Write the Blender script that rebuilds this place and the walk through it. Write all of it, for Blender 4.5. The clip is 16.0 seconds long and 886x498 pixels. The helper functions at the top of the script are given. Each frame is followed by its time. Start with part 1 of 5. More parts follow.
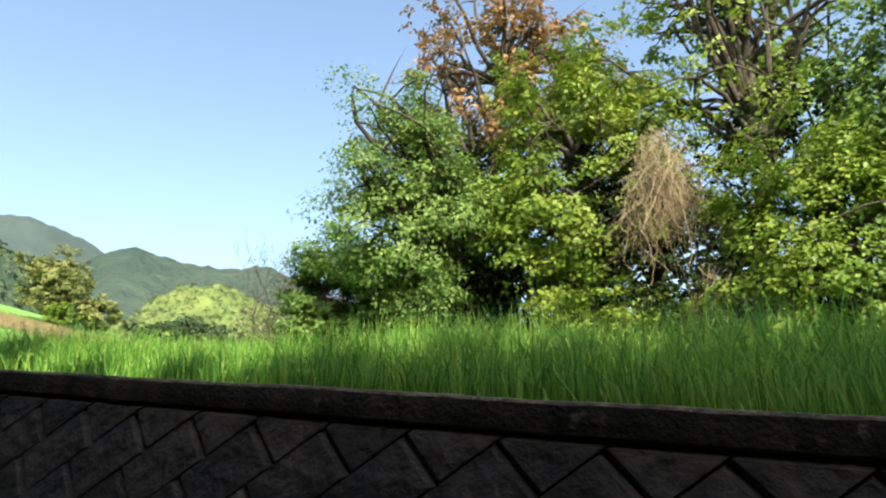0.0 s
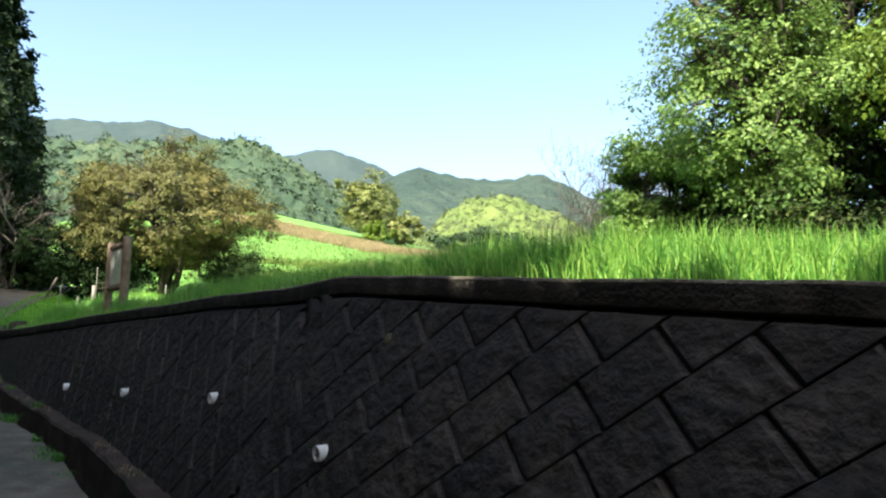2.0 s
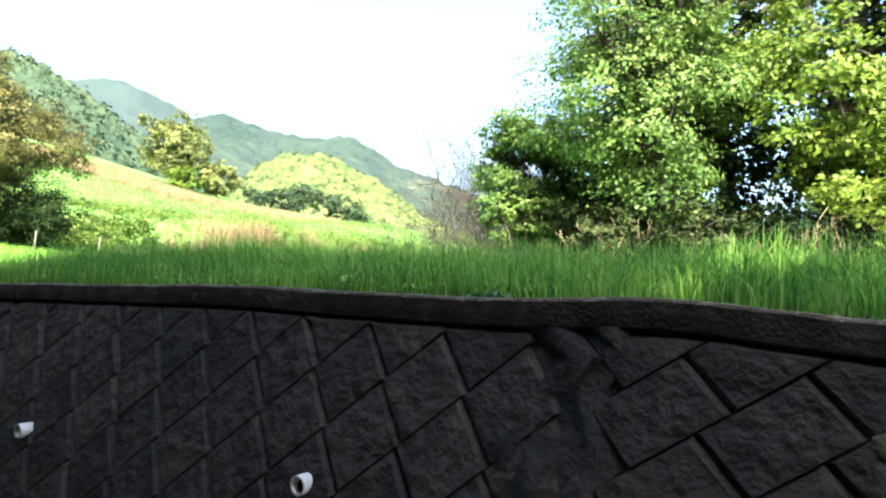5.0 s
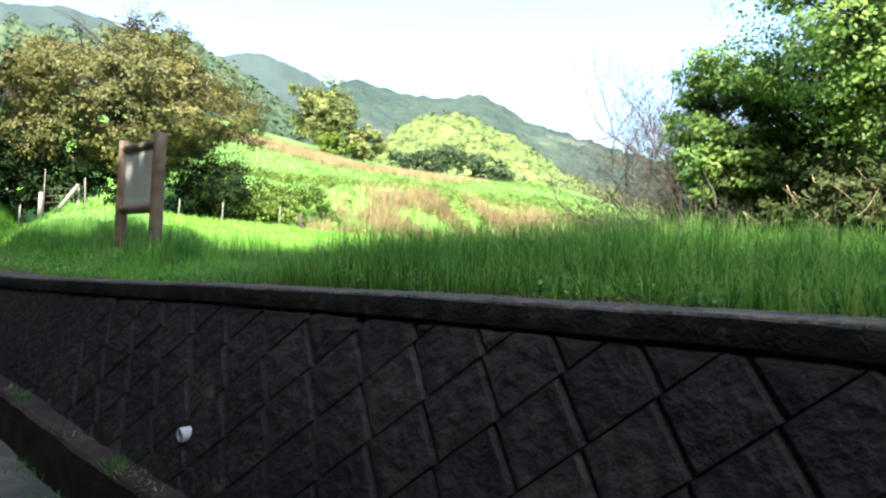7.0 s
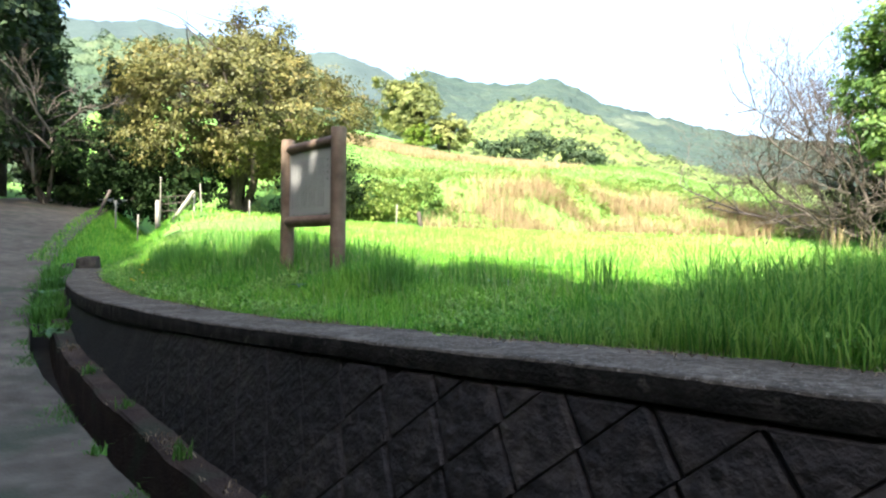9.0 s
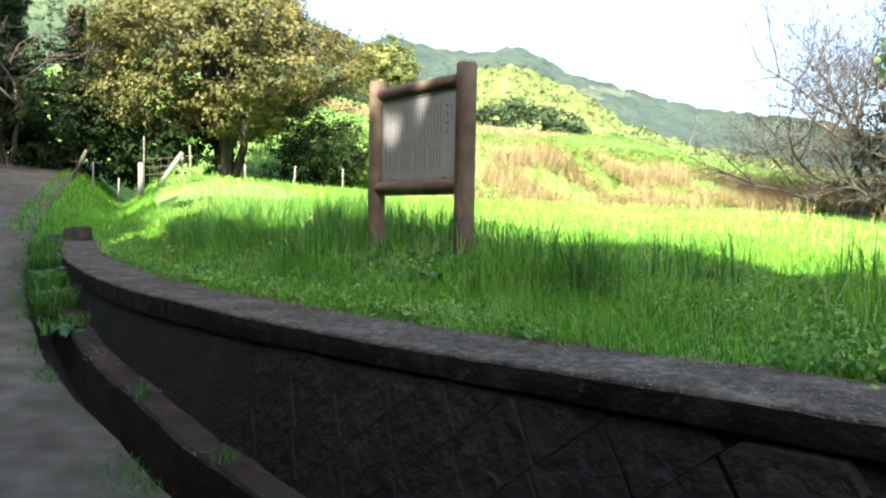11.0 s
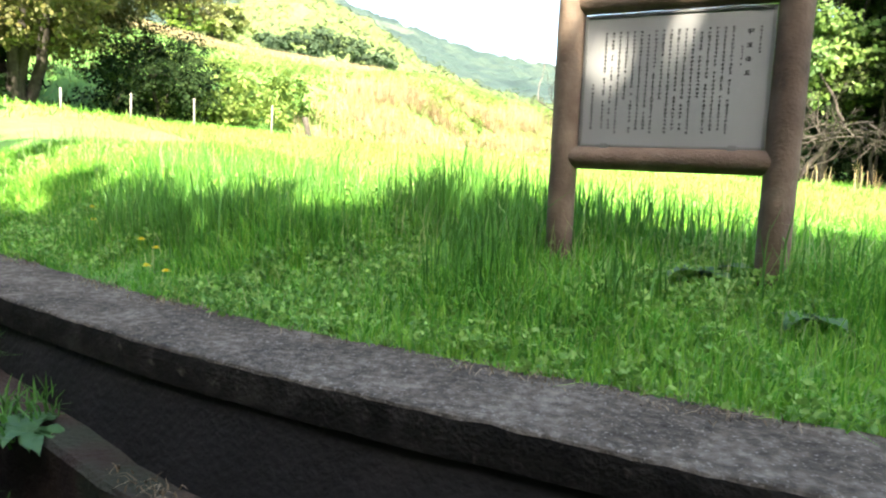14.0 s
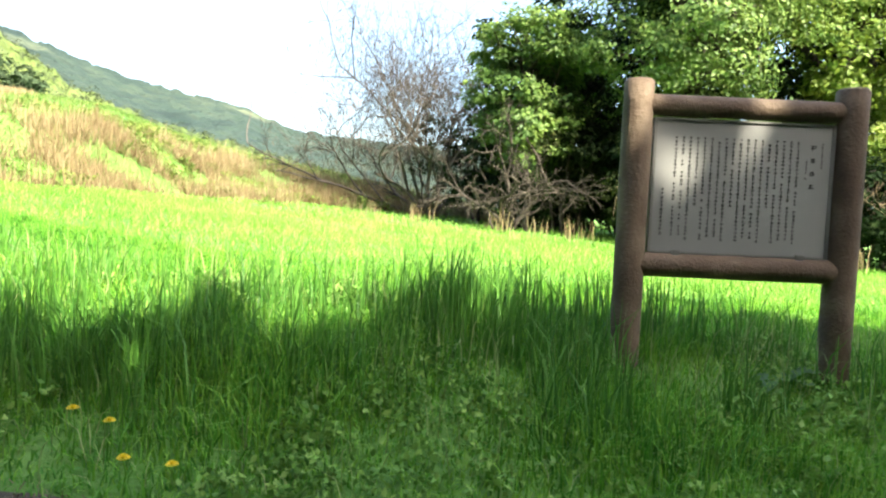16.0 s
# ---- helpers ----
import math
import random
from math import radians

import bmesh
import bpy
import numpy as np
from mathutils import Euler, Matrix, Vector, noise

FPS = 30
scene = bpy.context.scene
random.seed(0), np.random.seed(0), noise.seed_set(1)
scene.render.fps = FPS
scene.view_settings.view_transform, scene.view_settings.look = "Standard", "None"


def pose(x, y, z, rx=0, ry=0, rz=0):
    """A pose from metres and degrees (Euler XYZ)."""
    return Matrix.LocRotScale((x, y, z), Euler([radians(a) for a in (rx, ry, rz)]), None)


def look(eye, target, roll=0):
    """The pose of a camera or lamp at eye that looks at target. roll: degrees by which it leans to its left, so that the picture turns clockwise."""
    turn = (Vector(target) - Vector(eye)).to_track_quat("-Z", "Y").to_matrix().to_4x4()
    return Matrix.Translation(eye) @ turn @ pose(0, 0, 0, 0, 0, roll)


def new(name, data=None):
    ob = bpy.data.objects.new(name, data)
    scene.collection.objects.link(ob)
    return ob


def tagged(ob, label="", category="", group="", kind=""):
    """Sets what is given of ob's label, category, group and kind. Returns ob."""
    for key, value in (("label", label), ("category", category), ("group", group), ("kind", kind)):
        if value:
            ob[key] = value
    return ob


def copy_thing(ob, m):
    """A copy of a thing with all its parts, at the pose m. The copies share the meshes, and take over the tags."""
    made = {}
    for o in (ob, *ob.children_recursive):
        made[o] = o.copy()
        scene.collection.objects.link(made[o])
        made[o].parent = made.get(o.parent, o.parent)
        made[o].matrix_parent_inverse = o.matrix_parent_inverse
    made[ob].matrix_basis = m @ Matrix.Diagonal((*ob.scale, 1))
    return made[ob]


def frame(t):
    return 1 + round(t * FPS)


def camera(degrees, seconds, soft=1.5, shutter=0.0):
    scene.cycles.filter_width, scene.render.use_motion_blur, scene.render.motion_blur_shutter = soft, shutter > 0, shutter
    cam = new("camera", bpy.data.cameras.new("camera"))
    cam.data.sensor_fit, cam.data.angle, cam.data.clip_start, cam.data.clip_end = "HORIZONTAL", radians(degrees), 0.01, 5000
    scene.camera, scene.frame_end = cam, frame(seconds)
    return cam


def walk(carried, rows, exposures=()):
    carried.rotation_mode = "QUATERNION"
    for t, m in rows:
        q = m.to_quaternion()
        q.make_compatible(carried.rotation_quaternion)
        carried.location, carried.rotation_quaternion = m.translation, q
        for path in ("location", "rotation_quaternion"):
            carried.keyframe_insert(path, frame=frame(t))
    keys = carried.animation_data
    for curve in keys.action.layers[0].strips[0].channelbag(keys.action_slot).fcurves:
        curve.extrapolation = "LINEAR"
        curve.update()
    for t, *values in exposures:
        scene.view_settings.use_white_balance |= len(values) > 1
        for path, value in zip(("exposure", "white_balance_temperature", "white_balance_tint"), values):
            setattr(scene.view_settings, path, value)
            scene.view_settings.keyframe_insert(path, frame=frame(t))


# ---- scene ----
cam = camera(67.0, 16.0, soft=2.2)
METRES, EYE, TILT, LEAN, TURN = 17.0, 1.5, 0.0, 0.0, 0.0
EXPOSURES = [(0.0, 1.34, 6850, 4), (2.0, 1.6, 6500, 6), (3.0, 2.05, 6350, 6), (3.5, 2.38, 6400, 6), (4.2, 2.65, 6400, 6), (6.4, 1.7, 6250, 5), (7.2, 2.2, 6250, 9), (8.0, 2.45, 6400, 12), (8.6, 2.45, 6400, 12), (9.0, 2.3, 6400, 11), (11.5, 2.2, 6650, 9), (12.5, 2.4, 6650, 9), (14.0, 2.75, 6650, 9), (15.2, 2.55, 6700, 8), (16.0, 2.08, 6800, 6)]
ROWS = [
    (0.0, 0.0097, 0.0188, 0.0, 0.05, 16.25, 0.18),
    (0.5, -0.0138, 0.0385, 0.0015, 4.89, 12.47, 2.67),
    (1.0, -0.0443, 0.051, 0.0046, 10.67, 11.81, -0.77),
    (1.5, -0.0723, 0.0682, 0.0052, 16.38, 10.1, -0.33),
    (2.0, -0.1042, 0.0787, 0.0083, 23.27, 8.06, -0.25),
    (2.5, -0.1316, 0.0934, 0.0099, 27.0, 6.74, 1.18),
    (3.0, -0.162, 0.1015, 0.0122, 25.88, 4.93, 0.76),
    (3.5, -0.1878, 0.1144, 0.0137, 20.0, 3.85, -0.16),
    (4.0, -0.2134, 0.1264, 0.0172, 11.54, 4.79, -2.66),
    (6.5, -0.3215, 0.1842, 0.0355, 4.26, 5.6, -3.28),
    (7.0, -0.3588, 0.2042, 0.037, 16.99, 1.28, -2.62),
    (7.5, -0.3903, 0.2176, 0.0397, 19.33, 0.79, -2.47),
    (8.0, -0.4209, 0.2339, 0.0428, 19.62, -0.97, -2.46),
    (8.5, -0.4505, 0.2451, 0.046, 17.88, -0.1, -1.86),
    (9.0, -0.4794, 0.2646, 0.0493, 23.43, 0.17, -0.54),
    (11.5, -0.6206, 0.3316, 0.0528, 17.13, -3.06, -1.93),
    (12.0, -0.6492, 0.3504, 0.055, 13.52, -3.51, -2.17),
    (12.5, -0.683, 0.3612, 0.0569, 13.44, -4.52, -2.31),
    (13.0, -0.7124, 0.3777, 0.0595, 11.19, -5.69, -2.1),
    (13.5, -0.7438, 0.3873, 0.0623, 8.23, -6.45, -2.11),
    (14.0, -0.7685, 0.4023, 0.0631, 1.61, -7.32, -2.23),
    (14.5, -0.7944, 0.4176, 0.0655, -5.18, -8.37, -3.01),
    (15.0, -0.8197, 0.434, 0.0683, -13.81, -8.39, -3.87),
    (15.5, -0.8453, 0.4524, 0.0722, -19.79, -7.06, -3.83),
    (16.0, -0.8701, 0.466, 0.0779, -26.55, -2.97, -2.64),
]
walk(cam, [(t, pose(0, 0, EYE, TILT, LEAN, TURN) @ pose(METRES * x, METRES * y, METRES * z, 90 + pitch, roll, yaw)) for t, x, y, z, yaw, pitch, roll in ROWS], EXPOSURES)

# ---- light ----
SUN_DIR = Vector((0.18, -0.984, 0.92)).normalized()
world = bpy.data.worlds.new("sky")
world.use_nodes = True
scene.world = world
wt = world.node_tree
sky = wt.nodes.new("ShaderNodeTexSky")
sky.sky_type, sky.sun_disc = "NISHITA", False
sky.sun_elevation = math.asin(SUN_DIR.z)
sky.sun_rotation = math.atan2(SUN_DIR.x, SUN_DIR.y)
sky.air_density, sky.dust_density, sky.ozone_density = 1.0, 3.0, 1.4
wt.nodes["Background"].inputs["Strength"].default_value = 0.15
wt.links.new(sky.outputs[0], wt.nodes["Background"].inputs["Color"])
sun = new("sun", bpy.data.lights.new("sun", "SUN"))
sun.data.energy, sun.data.angle, sun.data.color = 5.0, radians(0.6), (1.0, 0.93, 0.8)
sun.matrix_world = look(SUN_DIR * 100, (0, 0, 0))


# ---- materials ----
def material(name, colours, scale=4.0, rough=0.8, bump=0.0, bump_scale=None, island=0.0, through_light=0.0, spot=None, object_vary=0.0, metal=0.0, gloss=0.3):
    """Noise at two scales between the colours; island and object_vary: change of brightness from piece to piece; spot: (colour, scale, from) stains."""
    m = bpy.data.materials.new(name)
    m.use_nodes = True
    nt = m.node_tree
    N_, L_ = nt.nodes, nt.links
    bsdf = N_["Principled BSDF"]
    geo = N_.new("ShaderNodeNewGeometry")
    n1 = N_.new("ShaderNodeTexNoise")
    n1.inputs["Scale"].default_value, n1.inputs["Detail"].default_value = scale, 6
    n2 = N_.new("ShaderNodeTexNoise")
    n2.inputs["Scale"].default_value, n2.inputs["Detail"].default_value = scale * 0.17, 3
    L_.new(geo.outputs["Position"], n1.inputs["Vector"])
    L_.new(geo.outputs["Position"], n2.inputs["Vector"])
    mixf = N_.new("ShaderNodeMath")
    mixf.operation = "MULTIPLY_ADD"
    L_.new(n1.outputs["Fac"], mixf.inputs[0])
    mixf.inputs[1].default_value = 0.6
    half = N_.new("ShaderNodeMath")
    half.operation = "MULTIPLY"
    L_.new(n2.outputs["Fac"], half.inputs[0])
    half.inputs[1].default_value = 0.4
    L_.new(half.outputs[0], mixf.inputs[2])
    fac = mixf.outputs[0]
    if island:
        add = N_.new("ShaderNodeMath")
        add.operation = "MULTIPLY_ADD"
        L_.new(geo.outputs["Random Per Island"], add.inputs[0])
        add.inputs[1].default_value = island
        sub = N_.new("ShaderNodeMath")
        sub.operation = "SUBTRACT"
        L_.new(fac, sub.inputs[0])
        sub.inputs[1].default_value = island / 2
        L_.new(sub.outputs[0], add.inputs[2])
        fac = add.outputs[0]
    if object_vary:
        info = N_.new("ShaderNodeObjectInfo")
        add = N_.new("ShaderNodeMath")
        add.operation = "MULTIPLY_ADD"
        L_.new(info.outputs["Random"], add.inputs[0])
        add.inputs[1].default_value = object_vary
        L_.new(fac, add.inputs[2])
        sub = N_.new("ShaderNodeMath")
        sub.operation = "SUBTRACT"
        L_.new(add.outputs[0], sub.inputs[0])
        sub.inputs[1].default_value = object_vary / 2
        fac = sub.outputs[0]
    ramp = N_.new("ShaderNodeValToRGB")
    ramp.color_ramp.elements[0].position, ramp.color_ramp.elements[1].position = 0.3, 0.7
    while len(ramp.color_ramp.elements) < len(colours):
        ramp.color_ramp.elements.new(0.5)
    for k, c in enumerate(colours):
        ramp.color_ramp.elements[k].position = 0.3 + 0.4 * k / max(1, len(colours) - 1)
        ramp.color_ramp.elements[k].color = (*c, 1)
    L_.new(fac, ramp.inputs[0])
    col = ramp.outputs[0]
    if spot:
        n3 = N_.new("ShaderNodeTexNoise")
        n3.inputs["Scale"].default_value, n3.inputs["Detail"].default_value = spot[1], 5
        L_.new(geo.outputs["Position"], n3.inputs["Vector"])
        mr = N_.new("ShaderNodeMapRange")
        mr.inputs["From Min"].default_value, mr.inputs["From Max"].default_value = spot[2], spot[2] + 0.12
        L_.new(n3.outputs["Fac"], mr.inputs["Value"])
        mx = N_.new("ShaderNodeMix")
        mx.data_type = "RGBA"
        L_.new(mr.outputs[0], mx.inputs["Factor"])
        L_.new(col, mx.inputs["A"])
        mx.inputs["B"].default_value = (*spot[0], 1)
        col = mx.outputs["Result"]
    L_.new(col, bsdf.inputs["Base Color"])
    bsdf.inputs["Roughness"].default_value = rough
    bsdf.inputs["Metallic"].default_value = metal
    bsdf.inputs["Specular IOR Level"].default_value = gloss
    if bump:
        nb = N_.new("ShaderNodeTexNoise")
        nb.inputs["Scale"].default_value, nb.inputs["Detail"].default_value = bump_scale or scale * 3, 8
        L_.new(geo.outputs["Position"], nb.inputs["Vector"])
        bp = N_.new("ShaderNodeBump")
        bp.inputs["Strength"].default_value, bp.inputs["Distance"].default_value = 1.0, bump
        L_.new(nb.outputs["Fac"], bp.inputs["Height"])
        L_.new(bp.outputs[0], bsdf.inputs["Normal"])
    if through_light:
        tr = N_.new("ShaderNodeBsdfTranslucent")
        L_.new(col, tr.inputs["Color"])
        ms = N_.new("ShaderNodeMixShader")
        ms.inputs[0].default_value = through_light
        L_.new(bsdf.outputs[0], ms.inputs[1])
        L_.new(tr.outputs[0], ms.inputs[2])
        L_.new(ms.outputs[0], N_["Material Output"].inputs["Surface"])
    return m


M_SOIL = material("meadow_soil", [(0.0638, 0.145, 0.03), (0.1148, 0.2465, 0.045), (0.1658, 0.29, 0.075)], 3.0, 0.95, 0.03, 20)
# grass beyond the tree shadow, paler: the sunlight is put into the colour
M_FIELD_LIT = material("field_grass", [(0.1161, 0.295, 0.0391), (0.2225, 0.4538, 0.0614), (0.3869, 0.59, 0.1339)], 0.7, 0.55, island=0.5, through_light=0.45)
# the same grass in the tree shadow, darker and less yellow for the shade
M_GRASS = material("meadow_grass", [(0.0725, 0.2415, 0.0266), (0.1449, 0.3864, 0.0362), (0.2898, 0.5192, 0.0725)], 1.2, 0.55, island=0.5, through_light=0.42)
M_TALL = material("tall_grass", [(0.0682, 0.198, 0.0308), (0.1408, 0.33, 0.0484), (0.33, 0.506, 0.099)], 1.2, 0.5, island=0.5, through_light=0.48)
M_DARKTUFT = material("coarse_grass", [(0.0607, 0.182, 0.0286), (0.1215, 0.294, 0.0455)], 2.0, 0.5, island=0.5, through_light=0.3)
M_WEED = material("low_weeds", [(0.108, 0.25, 0.042), (0.18, 0.3625, 0.06), (0.3, 0.475, 0.108)], 3.0, 0.5, island=0.5, through_light=0.3)
M_STEM = material("pale_grass_stems", [(0.132, 0.242, 0.055), (0.242, 0.352, 0.099), (0.374, 0.44, 0.176)], 2.0, 0.6, island=0.5, through_light=0.3)
# spring leaves, less saturated to carry some distance haze in the colour
M_SPRING = material("pale_spring_leaves", [(0.104, 0.13, 0.039), (0.1951, 0.2211, 0.065), (0.3251, 0.3251, 0.1105)], 0.4, 0.6, island=0.3, through_light=0.3)
M_BANKGRASS = material("bank_grass", [(0.0663, 0.1373, 0.0238), (0.1227, 0.2059, 0.0374), (0.2188, 0.2745, 0.0884)], 0.45, 0.7, island=0.4, through_light=0.3)
M_REED = material("dry_reed", [(0.1845, 0.1311, 0.0646), (0.2804, 0.2122, 0.1098), (0.3395, 0.2777, 0.155)], 1.0, 0.8, island=0.5, through_light=0.25)
M_MOUNDLEAF = material("hillock_leaves", [(0.0551, 0.0766, 0.0396), (0.0778, 0.1013, 0.0504), (0.1069, 0.1286, 0.0684)], 0.12, 0.8, island=0.06, through_light=0.2)
M_BANK = material("bank_leaves", [(0.0674, 0.1232, 0.0234), (0.1348, 0.2021, 0.0378), (0.2337, 0.2859, 0.0674)], 0.5, 0.6, island=0.3, through_light=0.4)
M_LEAF_GREEN = material("fresh_green_leaves", [(0.0373, 0.0853, 0.0213), (0.0906, 0.1652, 0.0341), (0.2132, 0.2985, 0.0693)], 0.5, 0.5, island=0.24, through_light=0.35)
M_LEAF_YELLOW = material("yellow_green_leaves", [(0.0544, 0.1089, 0.0136), (0.1269, 0.1995, 0.0226), (0.2176, 0.272, 0.0408)], 0.5, 0.5, island=0.24, through_light=0.35)
M_LEAF_RUST = material("rusty_leaves", [(0.14, 0.09, 0.03), (0.26, 0.15, 0.05), (0.34, 0.2, 0.09)], 0.6, 0.6, island=0.6, through_light=0.3)
M_LEAF_BRONZE = material("bronze_green_leaves", [(0.0593, 0.0652, 0.0202), (0.1186, 0.1186, 0.0332), (0.2134, 0.172, 0.0534)], 0.35, 0.55, island=0.24, through_light=0.3)
# green leaves darkened to stand for shade inside and under the trees
M_LEAF_DARK = material("shade_darkened_leaves", [(0.0068, 0.0161, 0.0056), (0.0136, 0.0279, 0.0087), (0.0279, 0.0465, 0.0136)], 0.6, 0.8, gloss=0.08, island=0.3, through_light=0.2)
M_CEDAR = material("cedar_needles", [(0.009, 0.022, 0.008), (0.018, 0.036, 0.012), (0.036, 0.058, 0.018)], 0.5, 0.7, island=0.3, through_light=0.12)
# distant cedars lightened, with haze mixed into the leaf colour
M_CEDARFAR = material("hazed_far_cedar", [(0.03, 0.05, 0.03), (0.042, 0.066, 0.036), (0.06, 0.086, 0.046)], 0.08, 0.9, island=0.15, through_light=0.12, gloss=0.05)
M_BARK = material("bark", [(0.024, 0.019, 0.015), (0.052, 0.042, 0.033), (0.1, 0.085, 0.066)], 9.0, 0.9, 0.02, 30)
M_TWIG = material("grey_twigs", [(0.035, 0.029, 0.024), (0.07, 0.058, 0.048), (0.135, 0.113, 0.095)], 3.0, 0.9, island=0.4)
M_TWIGEND = material("brown_twig_ends", [(0.03, 0.023, 0.017), (0.062, 0.048, 0.035), (0.12, 0.095, 0.068)], 1.5, 0.9, island=0.6)
# olive leaves darkened as the shaded foot of the thicket
M_LEAF_OLIVE = material("shade_darkened_olive_leaves", [(0.012, 0.022, 0.007), (0.028, 0.042, 0.013), (0.07, 0.078, 0.026)], 0.6, 0.6, island=0.3, through_light=0.15, gloss=0.1)
M_VINE = material("dry_vines", [(0.1, 0.075, 0.045), (0.2, 0.15, 0.09), (0.34, 0.27, 0.17)], 2.0, 0.9, island=0.5)
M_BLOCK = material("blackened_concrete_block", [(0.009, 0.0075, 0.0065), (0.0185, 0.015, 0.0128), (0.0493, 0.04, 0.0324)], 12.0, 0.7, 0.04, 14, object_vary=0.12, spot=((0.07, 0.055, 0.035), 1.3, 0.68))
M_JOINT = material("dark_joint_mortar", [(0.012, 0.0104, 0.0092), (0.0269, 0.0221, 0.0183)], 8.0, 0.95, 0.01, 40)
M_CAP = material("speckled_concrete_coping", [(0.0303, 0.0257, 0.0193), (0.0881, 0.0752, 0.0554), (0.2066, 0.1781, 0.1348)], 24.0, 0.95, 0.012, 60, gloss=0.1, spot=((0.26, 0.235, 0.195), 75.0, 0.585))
# darker blotched colours for the sides of the coping
M_CAPFACE = material("darker_coping_face", [(0.009, 0.0085, 0.0075), (0.024, 0.022, 0.019), (0.06, 0.055, 0.047)], 9.0, 0.95, 0.012, 55, gloss=0.15, spot=((0.1, 0.09, 0.073), 13.0, 0.63))
M_PATCH = material("grey_mortar_patch", [(0.0099, 0.0099, 0.0099), (0.0198, 0.0198, 0.0198), (0.0495, 0.0473, 0.044)], 5.0, 0.9, 0.02, 25)
M_LICHEN = material("pale_lichen", [(0.035, 0.0336, 0.021), (0.077, 0.07, 0.0455), (0.119, 0.112, 0.077)], 30.0, 0.95, 0.004, 90, gloss=0.05)
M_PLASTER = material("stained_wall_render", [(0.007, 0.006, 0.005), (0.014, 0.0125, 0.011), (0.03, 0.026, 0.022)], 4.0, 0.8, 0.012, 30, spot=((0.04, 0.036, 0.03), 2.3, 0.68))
M_KERB = material("brown_stained_concrete", [(0.0173, 0.0115, 0.0079), (0.0418, 0.0274, 0.0187), (0.0864, 0.0634, 0.0461)], 5.0, 0.9, 0.012, 50, spot=((0.03, 0.035, 0.02), 2.5, 0.56))
M_ROAD = material("worn_concrete_road", [(0.066, 0.054, 0.0353), (0.1155, 0.096, 0.0655), (0.1925, 0.162, 0.1142)], 5.0, 0.9, 0.012, 40, spot=((0.065, 0.07, 0.04), 1.5, 0.55))
M_LOG = material("weathered_brown_log", [(0.075, 0.05, 0.034), (0.14, 0.098, 0.067), (0.23, 0.172, 0.122)], 7.0, 0.75, 0.006, 60)
M_PANEL = material("off_white_board", [(0.2376, 0.242, 0.2332), (0.2904, 0.2948, 0.2816), (0.3344, 0.3388, 0.3212)], 2.0, 0.35)
M_PRINT = material("black_print", [(0.03, 0.03, 0.03), (0.05, 0.05, 0.05)], 20.0, 0.6)
M_EDGE = material("grey_metal_edge", [(0.2, 0.2, 0.19), (0.3, 0.3, 0.28)], 6.0, 0.5, metal=0.6)
M_PVC = material("white_plastic_pipe", [(0.6, 0.59, 0.55), (0.75, 0.74, 0.7)], 12.0, 0.45)
# near-black for the drain bed and the pipe bores
M_RECESS = material("dark_recess", [(0.012, 0.011, 0.01), (0.03, 0.027, 0.02)], 10.0, 0.9)
M_STAKE = material("pale_grey_stake", [(0.16, 0.145, 0.12), (0.3, 0.28, 0.24)], 8.0, 0.8)
M_WHITE = material("weathered_pale_steel", [(0.3, 0.3, 0.29), (0.42, 0.42, 0.4)], 3.0, 0.5)
M_YELLOW = material("yellow_petals", [(0.75, 0.55, 0.02), (0.85, 0.68, 0.04)], 30.0, 0.6)
M_BROADLEAF = material("blue_green_broad_leaf", [(0.045, 0.11, 0.036), (0.085, 0.18, 0.06)], 6.0, 0.5, island=0.4, through_light=0.25)
# hill forests lighter and bluer: distance haze is put into the base colour
M_FAR = material("hazed_far_forest", [(0.0162, 0.0325, 0.028), (0.0297, 0.0507, 0.0392), (0.054, 0.0754, 0.049)], 0.07, 0.95, 7.0, 0.12, spot=((0.11, 0.13, 0.08), 0.02, 0.64))
M_FARTHEST = material("hazed_farthest_forest", [(0.028, 0.046, 0.048), (0.042, 0.062, 0.057)], 0.02, 0.95, 4.0, 0.04)
M_FORESTL = material("hazed_cedar_forest", [(0.0203, 0.0425, 0.0252), (0.0405, 0.0688, 0.0364), (0.081, 0.1063, 0.0504)], 0.16, 0.95, 2.0, 0.3)
M_MOUND = material("spring_wood", [(0.06, 0.095, 0.026), (0.1, 0.14, 0.035), (0.15, 0.185, 0.055)], 0.2, 0.9, 1.2, 0.4)


# ---- mesh helpers ----
def mesh_of(name, verts, faces, mat, smooth=False):
    me = bpy.data.meshes.new(name)
    me.from_pydata([tuple(v) for v in verts], [], faces)
    me.materials.append(mat)
    if smooth:
        me.polygons.foreach_set("use_smooth", [True] * len(me.polygons))
    me.update()
    return me


def array_mesh(name, verts, loops, sizes, mat, smooth=False):
    """A mesh from numpy arrays: vertices (n, 3), corner indices, and corners per face."""
    me = bpy.data.meshes.new(name)
    me.vertices.add(len(verts))
    me.vertices.foreach_set("co", np.ascontiguousarray(verts, dtype=np.float32).ravel())
    me.loops.add(len(loops))
    me.loops.foreach_set("vertex_index", np.ascontiguousarray(loops, dtype=np.int32))
    me.polygons.add(len(sizes))
    starts = np.concatenate(([0], np.cumsum(sizes)[:-1])).astype(np.int32)
    me.polygons.foreach_set("loop_start", starts)
    me.materials.append(mat)
    me.update(calc_edges=True)
    if smooth:
        me.polygons.foreach_set("use_smooth", np.ones(len(sizes), dtype=bool))
    me.validate()
    return me


def part(name, me, parent, label=""):
    ob = new(name, me)
    ob.parent = parent
    if label:
        tagged(ob, label)
    return ob


